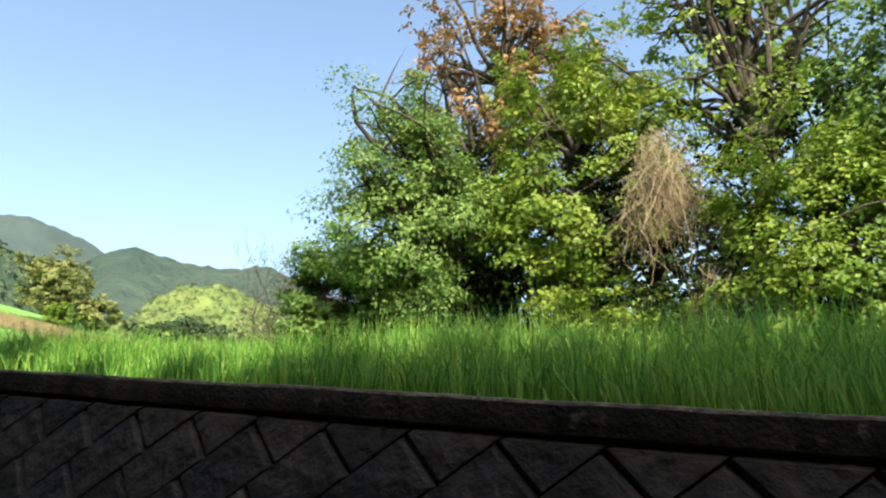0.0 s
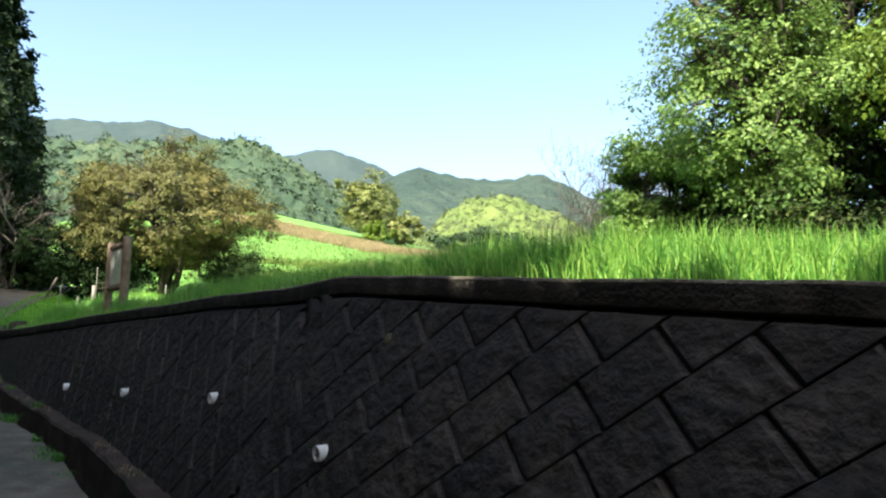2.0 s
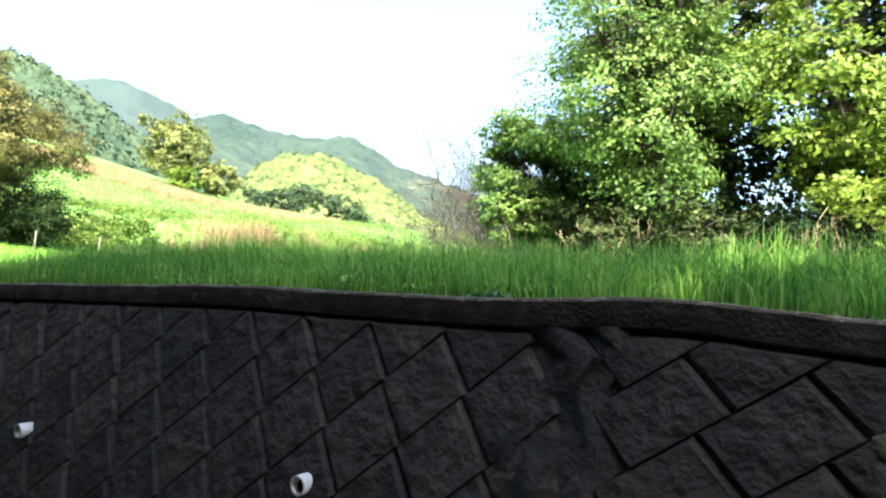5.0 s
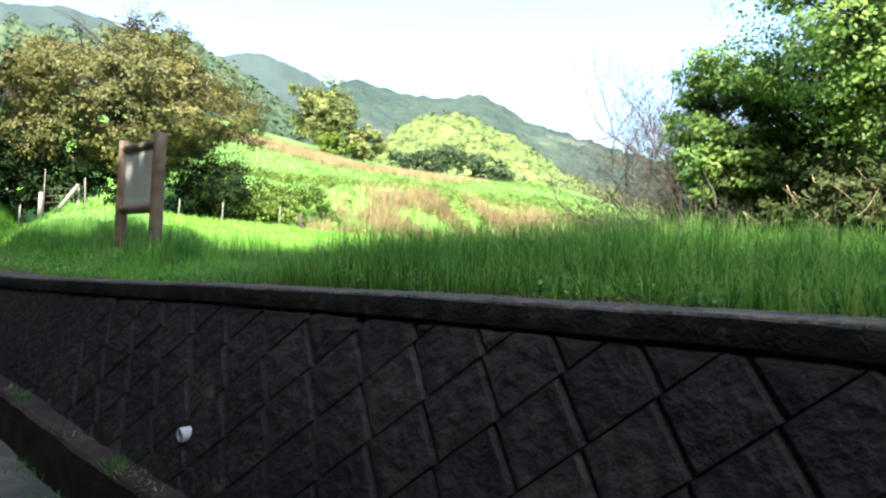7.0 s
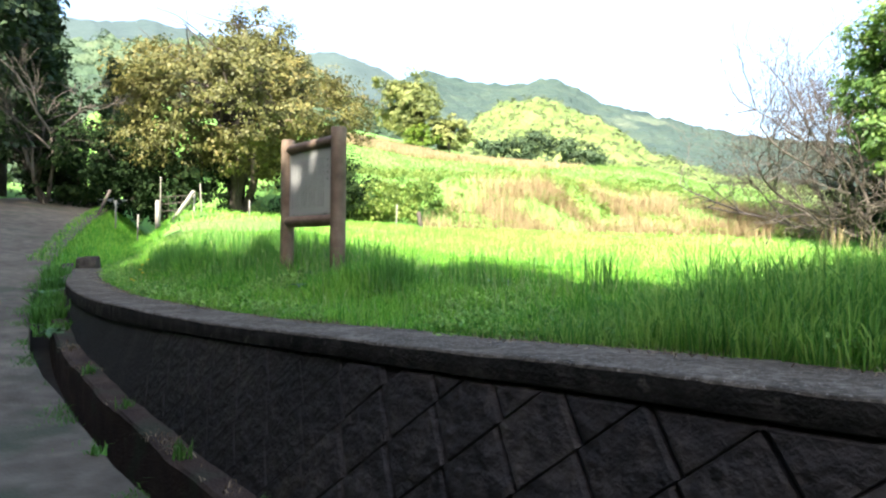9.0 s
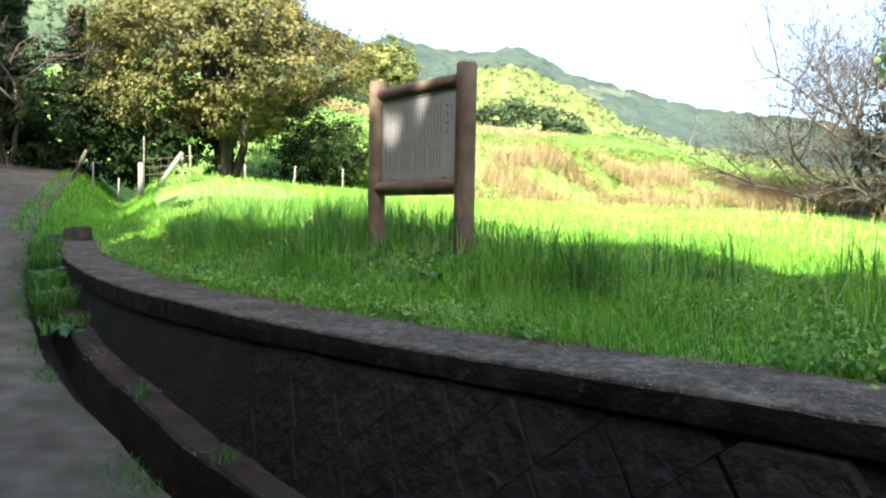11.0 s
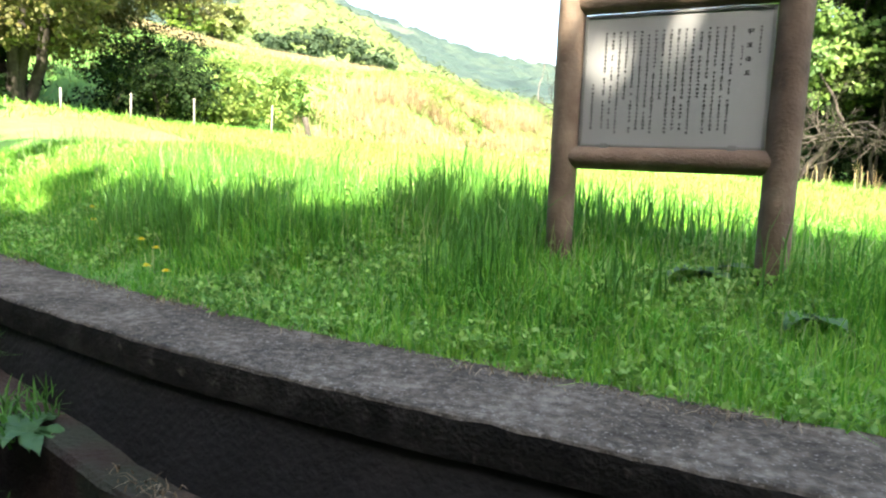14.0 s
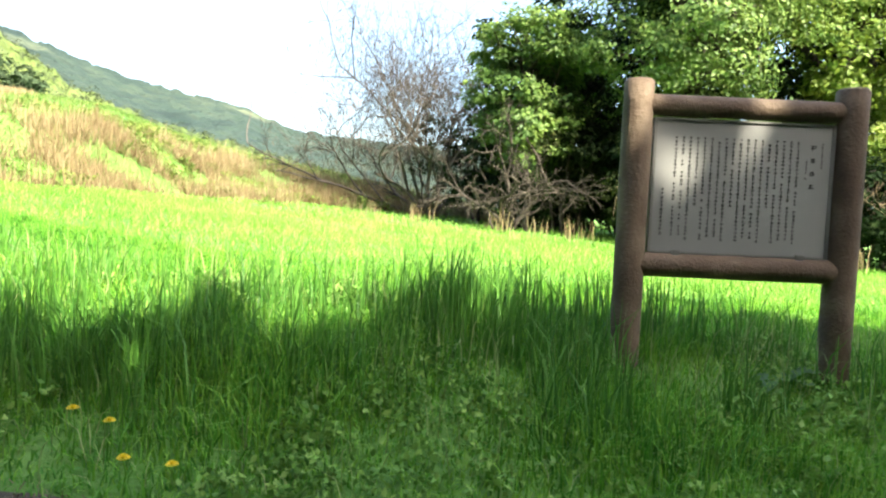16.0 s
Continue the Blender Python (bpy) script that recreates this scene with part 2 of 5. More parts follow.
class Tubes:
    """Tapered tubes gathered into one mesh."""

    def __init__(self):
        self.v, self.f = [], []

    def add(self, pts, radii, sides=6, cap=True):
        pts = [Vector(p) for p in pts]
        base = len(self.v)
        for i, p in enumerate(pts):
            d = (pts[min(i + 1, len(pts) - 1)] - pts[max(i - 1, 0)]).normalized()
            a = d.orthogonal().normalized() if abs(d.z) > 0.9 else d.cross(Vector((0, 0, 1))).normalized()
            b = d.cross(a)
            for k in range(sides):
                w = 2 * math.pi * k / sides
                self.v.append(p + (a * math.cos(w) + b * math.sin(w)) * radii[i])
        for i in range(len(pts) - 1):
            for k in range(sides):
                q = base + i * sides
                self.f.append((q + k, q + (k + 1) % sides, q + sides + (k + 1) % sides, q + sides + k))
        if cap:
            self.f.append(tuple(base + k for k in reversed(range(sides))))
            self.f.append(tuple(base + (len(pts) - 1) * sides + k for k in range(sides)))

    def mesh(self, name, mat, smooth=True):
        return mesh_of(name, self.v, self.f, mat, smooth)


def bevel_box(x0, x1, y0, y1, z0, z1, r=0.01):
    bm = bmesh.new()
    bmesh.ops.create_cube(bm, size=1)
    for v in bm.verts:
        v.co = Vector((x0 + (v.co.x + 0.5) * (x1 - x0), y0 + (v.co.y + 0.5) * (y1 - y0), z0 + (v.co.z + 0.5) * (z1 - z0)))
    bmesh.ops.bevel(bm, geom=bm.edges[:], offset=r, segments=2, affect="EDGES")
    return bm


def bm_mesh(name, bm, mat):
    me = bpy.data.meshes.new(name)
    bm.to_mesh(me)
    bm.free()
    me.materials.append(mat)
    return me


# ---- the plan: s runs along the wall, n across it into the field ----
UX, UY = -0.8894, 0.4572
S_N0 = np.array([-60, 0, 6, 8, 8.8, 9.5, 10.5, 12, 13.5, 15, 16.5, 17.5, 19.4, 21.5, 23.5, 26, 30, 36, 60])
V_N0 = np.array([2.33, 2.33, 2.36, 2.4, 2.36, 2.28, 2.19, 2.06, 1.92, 1.82, 1.78, 1.82, 2.03, 2.45, 2.95, 3.75, 5.1, 7.2, 16])
S_ZT = np.array([-60, 0, 5.55, 6.05, 7.5, 9, 10.5, 12, 14, 17, 20, 24, 60])
V_ZT = np.array([-3.4, 1.575, 2.035, 2.0, 2.02, 1.99, 1.955, 1.9, 1.84, 1.83, 1.88, 2.0, 3.5])
S_ZR = np.array([-60, 0, 9.3, 12, 16.8, 22, 26, 29, 34, 45, 80])
V_ZR = np.array([-4.7, 0.0, 0.79, 0.95, 1.3, 1.9, 2.6, 3.15, 3.8, 4.8, 7.0])
fine_s = np.linspace(-60, 60, 1201)


def smoothed(xs, vs, width):
    raw = np.interp(fine_s, xs, vs)
    k = np.exp(-0.5 * (np.arange(-40, 41) * 0.1 / width) ** 2)
    pad = np.concatenate((np.full(40, raw[0]), raw, np.full(40, raw[-1])))
    return np.convolve(pad, k / k.sum(), "valid")


N0_T, ZT_T, ZR_T = smoothed(S_N0, V_N0, 0.6), smoothed(S_ZT, V_ZT, 0.12), smoothed(S_ZR, V_ZR, 1.2)


def n0(s):
    return np.interp(s, fine_s, N0_T)


def ztop(s):
    return np.interp(s, fine_s, ZT_T)


def zroad(s):
    return np.interp(s, fine_s, ZR_T)


def plan(s, m):
    """x, y of a point s along and m across from the coping's outer edge."""
    n = n0(s) + m
    return UX * s + UY * n, UY * s - UX * n


def step(a, b, v):
    t = np.clip((v - a) / (b - a), 0, 1)
    return t * t * (3 - 2 * t)


def rough(x, y, k=1.0):
    return np.sin(x * 1.3 * k + 0.7) * np.cos(y * 1.1 * k - 0.4) + 0.5 * np.sin(x * 2.9 * k + y * 2.3 * k)


def bank_foot(x):
    """y of the line where the field meets the bank."""
    return np.interp(x, [-60, -30, -24, -18, -16, -14, -12, -10, -8, -4, 10], [29, 25.4, 24.4, 23.9, 25.0, 26.6, 28.1, 29.1, 29.9, 31, 34])


def ground_z(x, y):
    x, y = np.asarray(x, dtype=float), np.asarray(y, dtype=float)
    s, n = UX * x + UY * y, UY * x - UX * y
    m = n - n0(s)
    lin = 0.0469 * (y - 10) + 0.0457 * (-x - 11.6)
    far = np.hypot(x, y)
    field = 2.1 + 4.0 * np.tanh(lin / 4.0) + 0.03 * rough(x, y)
    field = field + 0.5 * np.exp(-((x + 26) / 7.0) ** 2 - ((y - 20) / 4.5) ** 2)
    edge = ztop(s) - 0.03 + 0.03 * np.clip(m - 0.5, 0, 2)
    field = np.maximum(field, edge * (1 - step(6, 12, m)) + field * step(6, 12, m))
    field = edge + (field - edge) * step(0.4, 2.2, m)
    d = y - bank_foot(x) + 0.5 * rough(x * 0.6, y * 0.6) * (1 - step(20, 40, far))
    crest = np.interp(x, [-60, -40, -30, -24, -20, -15, -10, -6, 0, 10], [11.45, 6.44, 4.32, 3.68, 3.25, 3.34, 2.18, 1.79, 0.81, 0.0])
    field = field + crest * (0.6 * step(0, 5.5, d) + 0.4 * step(4, 29, d)) + 0.084 * np.clip(d - 17.6, 0, 30) * np.clip(crest / 2, 0, 1)
    left = zroad(s) - 0.06 + 0.15 * np.clip(-4.4 - m, 0, 12)
    left = np.where((m > -1.1) & (s < 23), zroad(s) - 0.5, left)
    sharp = left + (field - left) * np.clip((m + 0.06) / 0.3, 0, 1)
    soft_ = left + (field - left) * step(-0.7, 1.2, m)
    z = np.where(s < 22.5, sharp, soft_)
    return z + (5.0 - z) * step(120, 400, far)


def gz(x, y):
    return float(ground_z(x, y))


# ---- ground ----
def axis(lo, hi, d):
    inner = np.arange(lo, hi + d, d)
    out = np.concatenate((np.arange(1.4, 45, 1.4), np.geomspace(46, 3000, 18)))
    return np.concatenate((lo - out[::-1], inner, hi + out))


gx, gy = axis(-32, 10, 0.3), axis(-5, 38, 0.3)
XX, YY = np.meshgrid(gx, gy)
ZZ = ground_z(XX, YY)
nx, ny = len(gx), len(gy)
ii = (np.arange(ny - 1)[:, None] * nx + np.arange(nx - 1)[None, :]).ravel()
quads = np.stack((ii, ii + 1, ii + nx + 1, ii + nx), axis=1)
tagged(new("ground", array_mesh("ground", np.stack((XX.ravel(), YY.ravel(), ZZ.ravel()), 1), quads.ravel(), np.full(len(quads), 4), M_SOIL, True)),
       "green meadow ground rising to a grassy bank", "ground", kind="structure")


def strip(name, mat, sections, s_from, s_to, ds, label, category, smooth=False):
    """Sweeps a closed cross-section of (m, z) pairs along the wall."""
    ss = np.arange(s_from, s_to + ds / 2, ds)
    verts, faces, k = [], [], len(sections(0.0))
    for s in ss:
        for m, z in sections(s):
            x, y = plan(s, m)
            verts.append((x, y, z))
    for i in range(len(ss) - 1):
        for j in range(k):
            a, b = i * k + j, i * k + (j + 1) % k
            faces.append((a, b, b + k, a + k))
    faces.append(tuple(range(k)))
    faces.append(tuple((len(ss) - 1) * k + j for j in reversed(range(k))))
    ob = new(name, mesh_of(name, verts, faces, mat, smooth))
    bm = bmesh.new()
    bm.from_mesh(ob.data)
    bmesh.ops.recalc_face_normals(bm, faces=bm.faces[:])
    bm.to_mesh(ob.data)
    bm.free()
    return tagged(ob, label, category, kind="structure")


BATTER = 0.38
CAP_H = 0.105


def cap_height(s):
    return CAP_H + 0.045 * step(13.5, 16.0, s)


def zunder(s):
    return ztop(s) - cap_height(s)


def wall_base(s):
    return 0.026 - BATTER * max(0.1, float(zunder(s) - zroad(s)))


def wob(s, k, a):
    return a * (math.sin(s * 2.1 * k + k) + 0.6 * math.sin(s * 5.3 * k + 2 * k) + 0.4 * math.sin(s * 13.7 * k))


def road_section(s):
    z = zroad(s)
    e = wall_base(s) - 0.37 + wob(s, 1.0, 0.012)
    return [(-4.3, z - 0.04), (-2.5, z + 0.02), (e - 0.25, z), (e - 0.02, z - 0.005), (e, z - 0.03), (e, z - 0.42), (-4.3, z - 0.42)]


strip("road", M_ROAD, road_section, -30, 44, 0.2, "worn grey concrete lane climbing beside the wall", "road", True)


def kerb_section(s):
    z, b = zroad(s), wall_base(s)
    h = 0.05 + wob(s, 1.7, 0.008)
    return [(b - 0.15, z - 0.4), (b - 0.15 + wob(s, 2.3, 0.006), z + h - 0.02), (b - 0.13, z + h), (b + 0.03, z + h + 0.005), (b + 0.03, z - 0.4)]


strip("kerb", M_KERB, kerb_section, -12, 22.6, 0.12, "brown-stained concrete kerb between the drain and the wall", "kerb")


# the channel's bed is a flat near-black strip
def drain_section(s):
    z, b = zroad(s), wall_base(s)
    return [(b - 0.38, z - 0.36), (b - 0.14, z - 0.36), (b - 0.14, z - 0.42), (b - 0.38, z - 0.42)]


strip("drain_channel", M_RECESS, drain_section, -12, 22.6, 0.3, "narrow drain channel with a near-black bed", "drain")


def core_section(s):
    zu = zunder(s)
    zb = zroad(s) - 0.4
    f = lambda z: 0.026 - BATTER * (zu - z) + 0.013
    return [(f(zb), zb), (f(zu), zu + 0.01), (0.42, zu + 0.01), (0.42, zb)]


wall = strip("wall_retaining", M_JOINT, core_section, -12, 22.8, 0.2, "battered retaining wall of blackened concrete blocks", "wall")


def cap_section(s):
    z = ztop(s) + wob(s, 1.9, 0.002)
    o = wob(s, 2.7, 0.003)
    h = float(cap_height(s))
    c = 0.004 * noise.noise(Vector((s * 9.0, 3.1, 0.0))) + 0.003 * noise.noise(Vector((s * 31.0, 7.7, 0.0)))
    b = 0.004 * noise.noise(Vector((s * 14.0, 1.3, 5.0)))
    return [(o + 0.012, z - h), (o + 0.001 + b, z - h + 0.007), (o - 0.002 + b, z - 0.055), (o + 0.001 + c, z - 0.014 + c), (o + 0.007 + c, z - 0.005 + b), (o + 0.02, z - 0.001), (0.25, z + 0.004), (0.52 + wob(s, 3.1, 0.015), z - 0.002), (0.52, z - h - 0.05), (0.08, z - h - 0.05), (0.07, z - h)]


coping = strip("wall_coping", M_CAP, cap_section, -12, 22.9, 0.045, "weathered grey concrete coping with a darker face along the wall top", "coping")
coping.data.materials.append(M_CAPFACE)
# every face not turned upwards takes the darker material
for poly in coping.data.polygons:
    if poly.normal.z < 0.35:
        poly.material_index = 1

# ---- the information board ----
board = tagged(new("information_board"), "wooden log frame information board with an off-white printed panel", "sign")
bx0, by0, bx1, by1 = -12.53, 10.41, -11.61, 9.955
BZ = 2.1
ang = math.atan2(by1 - by0, bx1 - bx0)
board.matrix_world = Matrix.Translation(((bx0 + bx1) / 2, (by0 + by1) / 2, BZ)) @ Matrix.Rotation(ang, 4, "Z")
HW = math.hypot(bx1 - bx0, by1 - by0) / 2


def log(p0, p1, r, seed):
    rnd = random.Random(seed)
    p0, p1 = Vector(p0), Vector(p1)
    t = Tubes()
    n = 15
    pts = [p0.lerp(p1, i / n) for i in range(n + 1)]
    d = (p1 - p0).normalized()
    pts = [p0, p0 + d * 0.012] + pts[1:-1] + [p1 - d * 0.012, p1]
    rad = [r * 0.86, r] + [r * (1 + rnd.uniform(-0.018, 0.018)) for _ in pts[2:-2]] + [r, r * 0.86]
    t.add(pts, rad, 20)
    return t.mesh("log", M_LOG)


part("post", log((-HW, 0, -0.4), (-HW, 0, 1.41), 0.072, 1), board)
part("post", log((HW, 0, -0.4), (HW, 0, 1.41), 0.074, 2), board)
part("top_rail", log((-HW + 0.04, 0, 1.295), (HW - 0.04, 0, 1.295), 0.052, 3), board)
part("bottom_rail", log((-HW + 0.03, 0, 0.53), (HW - 0.03, 0, 0.53), 0.06, 4), board)
panel = part("panel", bm_mesh("panel", bevel_box(-0.425, 0.425, -0.012, 0.012, 0.592, 1.225, 0.003), M_PANEL), board, "off-white printed panel")
for nm, b in (("frame_bar", (-0.437, -0.421, -0.02, 0.02, 0.588, 1.235)), ("frame_bar", (0.421, 0.437, -0.02, 0.02, 0.588, 1.235)),
              ("frame_bar", (-0.4205, 0.4205, -0.02, 0.02, 1.223, 1.236)), ("frame_bar", (-0.4205, 0.4205, -0.02, 0.02, 0.587, 0.597))):
    part(nm, bm_mesh(nm, bevel_box(*b, 0.002), M_EDGE), board, "thin grey metal edge")
for bxp in (-0.3, 0.3):
    part("clip", bm_mesh("clip", bevel_box(bxp - 0.02, bxp + 0.02, -0.03, -0.012, 0.565, 0.605, 0.003), M_EDGE), board, "small dark metal clip")


def text_column(x, ztop_, zbot, w, rnd, gap=0.25):
    verts, faces, z = [], [], ztop_
    while z > zbot:
        h = w * rnd.uniform(0.75, 1.0)
        if rnd.random() > 0.06:
            for a in range(rnd.choice((2, 3))):
                zz = z - h * (a + 0.5) / 3
                ww = w * rnd.uniform(0.5, 1.0) / 2
                q = len(verts)
                verts += [(x - ww, -0.0135, zz - h * 0.09), (x + ww, -0.0135, zz - h * 0.09), (x + ww, -0.0135, zz + h * 0.09), (x - ww, -0.0135, zz + h * 0.09)]
                faces.append((q, q + 1, q + 2, q + 3))
            ww = w * rnd.uniform(-0.25, 0.25)
            q = len(verts)
            verts += [(x + ww - w * 0.08, -0.0136, z - h * 0.95), (x + ww + w * 0.08, -0.0136, z - h * 0.95), (x + ww + w * 0.08, -0.0136, z - h * 0.05), (x + ww - w * 0.08, -0.0136, z - h * 0.05)]
            faces.append((q, q + 1, q + 2, q + 3))
        z -= w * (1 + gap)
    return mesh_of("text_column", verts, faces, M_PRINT)


rt = random.Random(5)
for k in range(4):
    part("title_character", text_column(0.335, 1.135 - k * 0.062, 1.12 - k * 0.062, 0.032, rt), panel, "large black title character")
pv, pf = [], []
columns = [(0.378, 1.145, 1.03, 0.014), (0.305, 1.06, 0.97, 0.012), (-0.378, 0.9, 0.69, 0.017)]
columns += [(0.262 - c * 0.0345, 1.15, (0.66, 0.67, 0.68, 0.66, 0.82)[c % 5], 0.0165) for c in range(18)]
for x, zt, zb, w in columns:
    me = text_column(x, zt, zb, w, rt, 0.12)
    q = len(pv)
    pv += [v.co.copy() for v in me.vertices]
    pf += [tuple(q + i for i in p.vertices) for p in me.polygons]
tagged(part("small_print", mesh_of("small_print", pv, pf, M_PRINT), panel, "columns of small black print"), kind="stuff")

# ---- weep pipes ----
def face_point(s, z, out=0.0):
    m = 0.026 - BATTER * (float(zunder(s)) - z) - out
    x, y = plan(s, m)
    return Vector((x, y, z))


ring = [(0.0375, 0), (0.0375, 0.12), (0.031, 0.12), (0.031, 0.0)]
pv, pf = [], []
for r, h in ring:
    for k in range(20):
        w = 2 * math.pi * k / 20
        pv.append((r * math.cos(w), r * math.sin(w), h))
for i in range(3):
    for k in range(20):
        pf.append((i * 20 + k, i * 20 + (k + 1) % 20, (i + 1) * 20 + (k + 1) % 20, (i + 1) * 20 + k))
pf.append(tuple(60 + k for k in range(20)))
pipe_mesh = mesh_of("weep_pipe", pv, pf, M_PVC)
# dark disc that paints the unlit inside of the pipe
bore_mesh = mesh_of("dark_bore", [(0.0308 * math.cos(2 * math.pi * k / 20), 0.0308 * math.sin(2 * math.pi * k / 20), 0.07) for k in range(20)], [tuple(range(20))], M_RECESS)
first = None
for s, z in ((5.14, 1.12), (6.75, 1.275), (8.75, 1.2), (10.45, 1.17)):
    p = face_point(s, z, -0.06)
    m = look(p, p + Vector((UY, -UX, 0.05)))
    if first is None:
        first = tagged(new("weep_pipe", pipe_mesh), "short white plastic weep pipe in the block wall", "pipe", "weep pipes in the wall")
        first.matrix_world = m
        part("dark_bore_disc", bore_mesh, first, "near-black disc standing for the unlit bore")
    else:
        copy_thing(first, m)

# ---- fences, guard rail, stump ----
def stake(name, x, y, h, r, mat, label, category="fence post", lean=(0, 0), sides=8):
    t = Tubes()
    z = gz(x, y)
    t.add([(-lean[0] * 0.25 / h, -lean[1] * 0.25 / h, -0.25), (lean[0] * 0.5, lean[1] * 0.5, h * 0.5), (lean[0] * (1 - 0.01 / h), lean[1] * (1 - 0.01 / h), h - 0.01), (lean[0], lean[1], h)], [r, r, r * 0.95, r * 0.7], sides)
    ob = new(name, t.mesh(name, mat))
    ob.location = (x, y, z)
    return tagged(ob, label, category, "stakes along the field edge")


for x, y, ln in ((-22.05, 19.25, -0.06), (-20.97, 20.0, 0.0), (-19.97, 20.77, 0.02), (-18.95, 21.55, 0.0), (-17.55, 22.6, 0.02), (-24.2, 18.2, 0.0), (-23.75, 18.55, 0.03)):
    stake("fence_stake", x, y, 3.75 - gz(x, y) if x > -21.5 else 0.85, 0.022, M_STAKE, "thin pale metal stake standing in the grass", lean=(ln, 0))
stake("fence_post", -23.35, 18.9, 0.95, 0.07, M_STAKE, "thick pale weathered wooden gate post", sides=10)
stake("thin_pole", -23.3, 18.95, 1.55, 0.015, M_STAKE, "thin tall pole beside the gate post", "pole")
stake("leaning_log", -22.75, 18.95, 0.8, 0.06, M_STAKE, "pale leaning log prop in the grass", "log", (0.42, 0.3), 10)
stake("leaning_stake", -24.6, 17.9, 0.8, 0.04, M_TWIG, "grey leaning stake by the hedge", "fence post", (0.3, 0.2))
stake("old_stump_post", -16.6, 22.4, 0.55, 0.07, M_BARK, "dark rotten stake leaning in the field", "stump", (-0.12, 0.0))
gate = tagged(new("wire_gate"), "thin grey rail gate between two posts", "gate")
gate.location = (-23.25, 18.98, gz(-23.2, 19))
for h in (0.45, 0.65, 0.85):
    t = Tubes()
    t.add([(0, 0, h), (0.42, 0.22, h + 0.05), (0.8, 0.4, h + 0.06)], [0.012] * 3, 6)
    part("rail", t.mesh("rail", M_TWIG), gate)
t = Tubes()
t.add([(0.8, 0.4, -0.25), (0.8, 0.4, 0.95)], [0.025, 0.025], 8)
part("gate_post", t.mesh("gate_post", M_STAKE), gate)
for k in range(4):
    t = Tubes()
    t.add([(0.15 + 0.17 * k, 0.075 + 0.085 * k, 0.42), (0.15 + 0.17 * k, 0.075 + 0.085 * k, 0.9)], [0.006, 0.006], 5)
    part("wire", t.mesh("wire", M_TWIG), gate)

rail = tagged(new("guard_rail"), "white painted steel guard rail at the lane's outer bend", "guard rail")
RX, RY = -23.9, 14.25
rail.location = (RX, RY, gz(RX, RY))
bmv, bmf = [], []
prof = [(0.0, 0.42), (0.05, 0.46), (0.05, 0.51), (0.0, 0.54), (0.0, 0.58), (0.05, 0.61), (0.05, 0.66), (0.0, 0.7), (-0.006, 0.7), (-0.006, 0.42)]
for i in range(13):
    for o, h in prof:
        d = i * 0.5
        bmv.append((-0.92 * d + 0.39 * o, 0.39 * d + 0.92 * o + 0.012 * d * d, h + 0.05 * d))
for i in range(12):
    for j in range(len(prof)):
        a, b = i * 10 + j, i * 10 + (j + 1) % 10
        bmf.append((a, b, b + 10, a + 10))
bmf += [tuple(range(10)), tuple(120 + j for j in reversed(range(10)))]
part("beam", mesh_of("beam", bmv, bmf, M_WHITE), rail)
for d in (0.4, 2.4, 4.4):
    t = Tubes()
    t.add([(-0.92 * d - 0.03, 0.39 * d - 0.07, -0.4), (-0.92 * d - 0.03, 0.39 * d - 0.07, 0.66 + 0.05 * d)], [0.055, 0.055], 12)
    part("rail_post", t.mesh("rail_post", M_WHITE), rail)


def stump(x, y, h, r):
    rnd = random.Random(9)
    rings, sides, v, f = 7, 14, [], []
    for i in range(rings):
        for k in range(sides):
            w = 2 * math.pi * k / sides
            q = r * (1.15 - 0.25 * i / rings) * (1 + 0.12 * math.sin(3 * w) + rnd.uniform(-0.06, 0.06))
            v.append((q * math.cos(w) + 0.04 * i / rings, q * math.sin(w), -0.15 + (h + 0.15) * i / (rings - 1) + (rnd.uniform(-0.04, 0.03) if i == rings - 1 else 0)))
    for i in range(rings - 1):
        for k in range(sides):
            f.append((i * sides + k, i * sides + (k + 1) % sides, (i + 1) * sides + (k + 1) % sides, (i + 1) * sides + k))
    f.append(tuple((rings - 1) * sides + k for k in range(sides)))
    ob = new("tree_stump", mesh_of("tree_stump", v, f, M_BARK))
    ob.location = (x, y, gz(x, y))
    return tagged(ob, "dark rotten tree stump at the end of the coping", "stump")


stump(*[float(v) for v in plan(22.9, 0.2)], 0.42, 0.2)

# ---- plants: leaves and blades as arrays ----
RNG = np.random.default_rng(11)


def unit(v):
    return v / np.maximum(np.linalg.norm(v, axis=1), 1e-6)[:, None]


def leaf_mesh(p, a, b, size, mat, name, rng):
    """Rhombic folded leaves at p, along a and across b."""
    n = len(p)
    sz = size * rng.uniform(0.6, 1.35, n)
    L, W = (a * sz[:, None]), (b * (sz * 0.32)[:, None])
    nrm = np.cross(a, b) * (sz * 0.1)[:, None]
    v = np.stack((p, p + L * 0.45 + W + nrm, p + L, p + L * 0.45 - W + nrm), axis=1).reshape(-1, 3)
    q = np.arange(n)[:, None] * 4
    tri = np.concatenate((q, q + 1, q + 2, q, q + 2, q + 3), axis=1)
    return array_mesh(name, v, tri.ravel(), np.full(2 * n, 3), mat)


def loose_cloud(centres, radii, per, size, mat, name, flat=0.75, droop=0.25, rng=None):
    """Leaves strewn through clumps, turned every way."""
    rng = rng or RNG
    c = np.repeat(np.asarray(centres), per, axis=0)
    r = np.repeat(np.asarray(radii), per)
    n = len(c)
    p = c + unit(rng.normal(size=(n, 3))) * (r * rng.random(n) ** 0.45)[:, None] * np.array([1, 1, flat])
    a = rng.normal(size=(n, 3))
    a[:, 2] -= droop
    a = unit(a)
    return leaf_mesh(p, a, unit(np.cross(a, rng.normal(size=(n, 3)))), size, mat, name, rng)


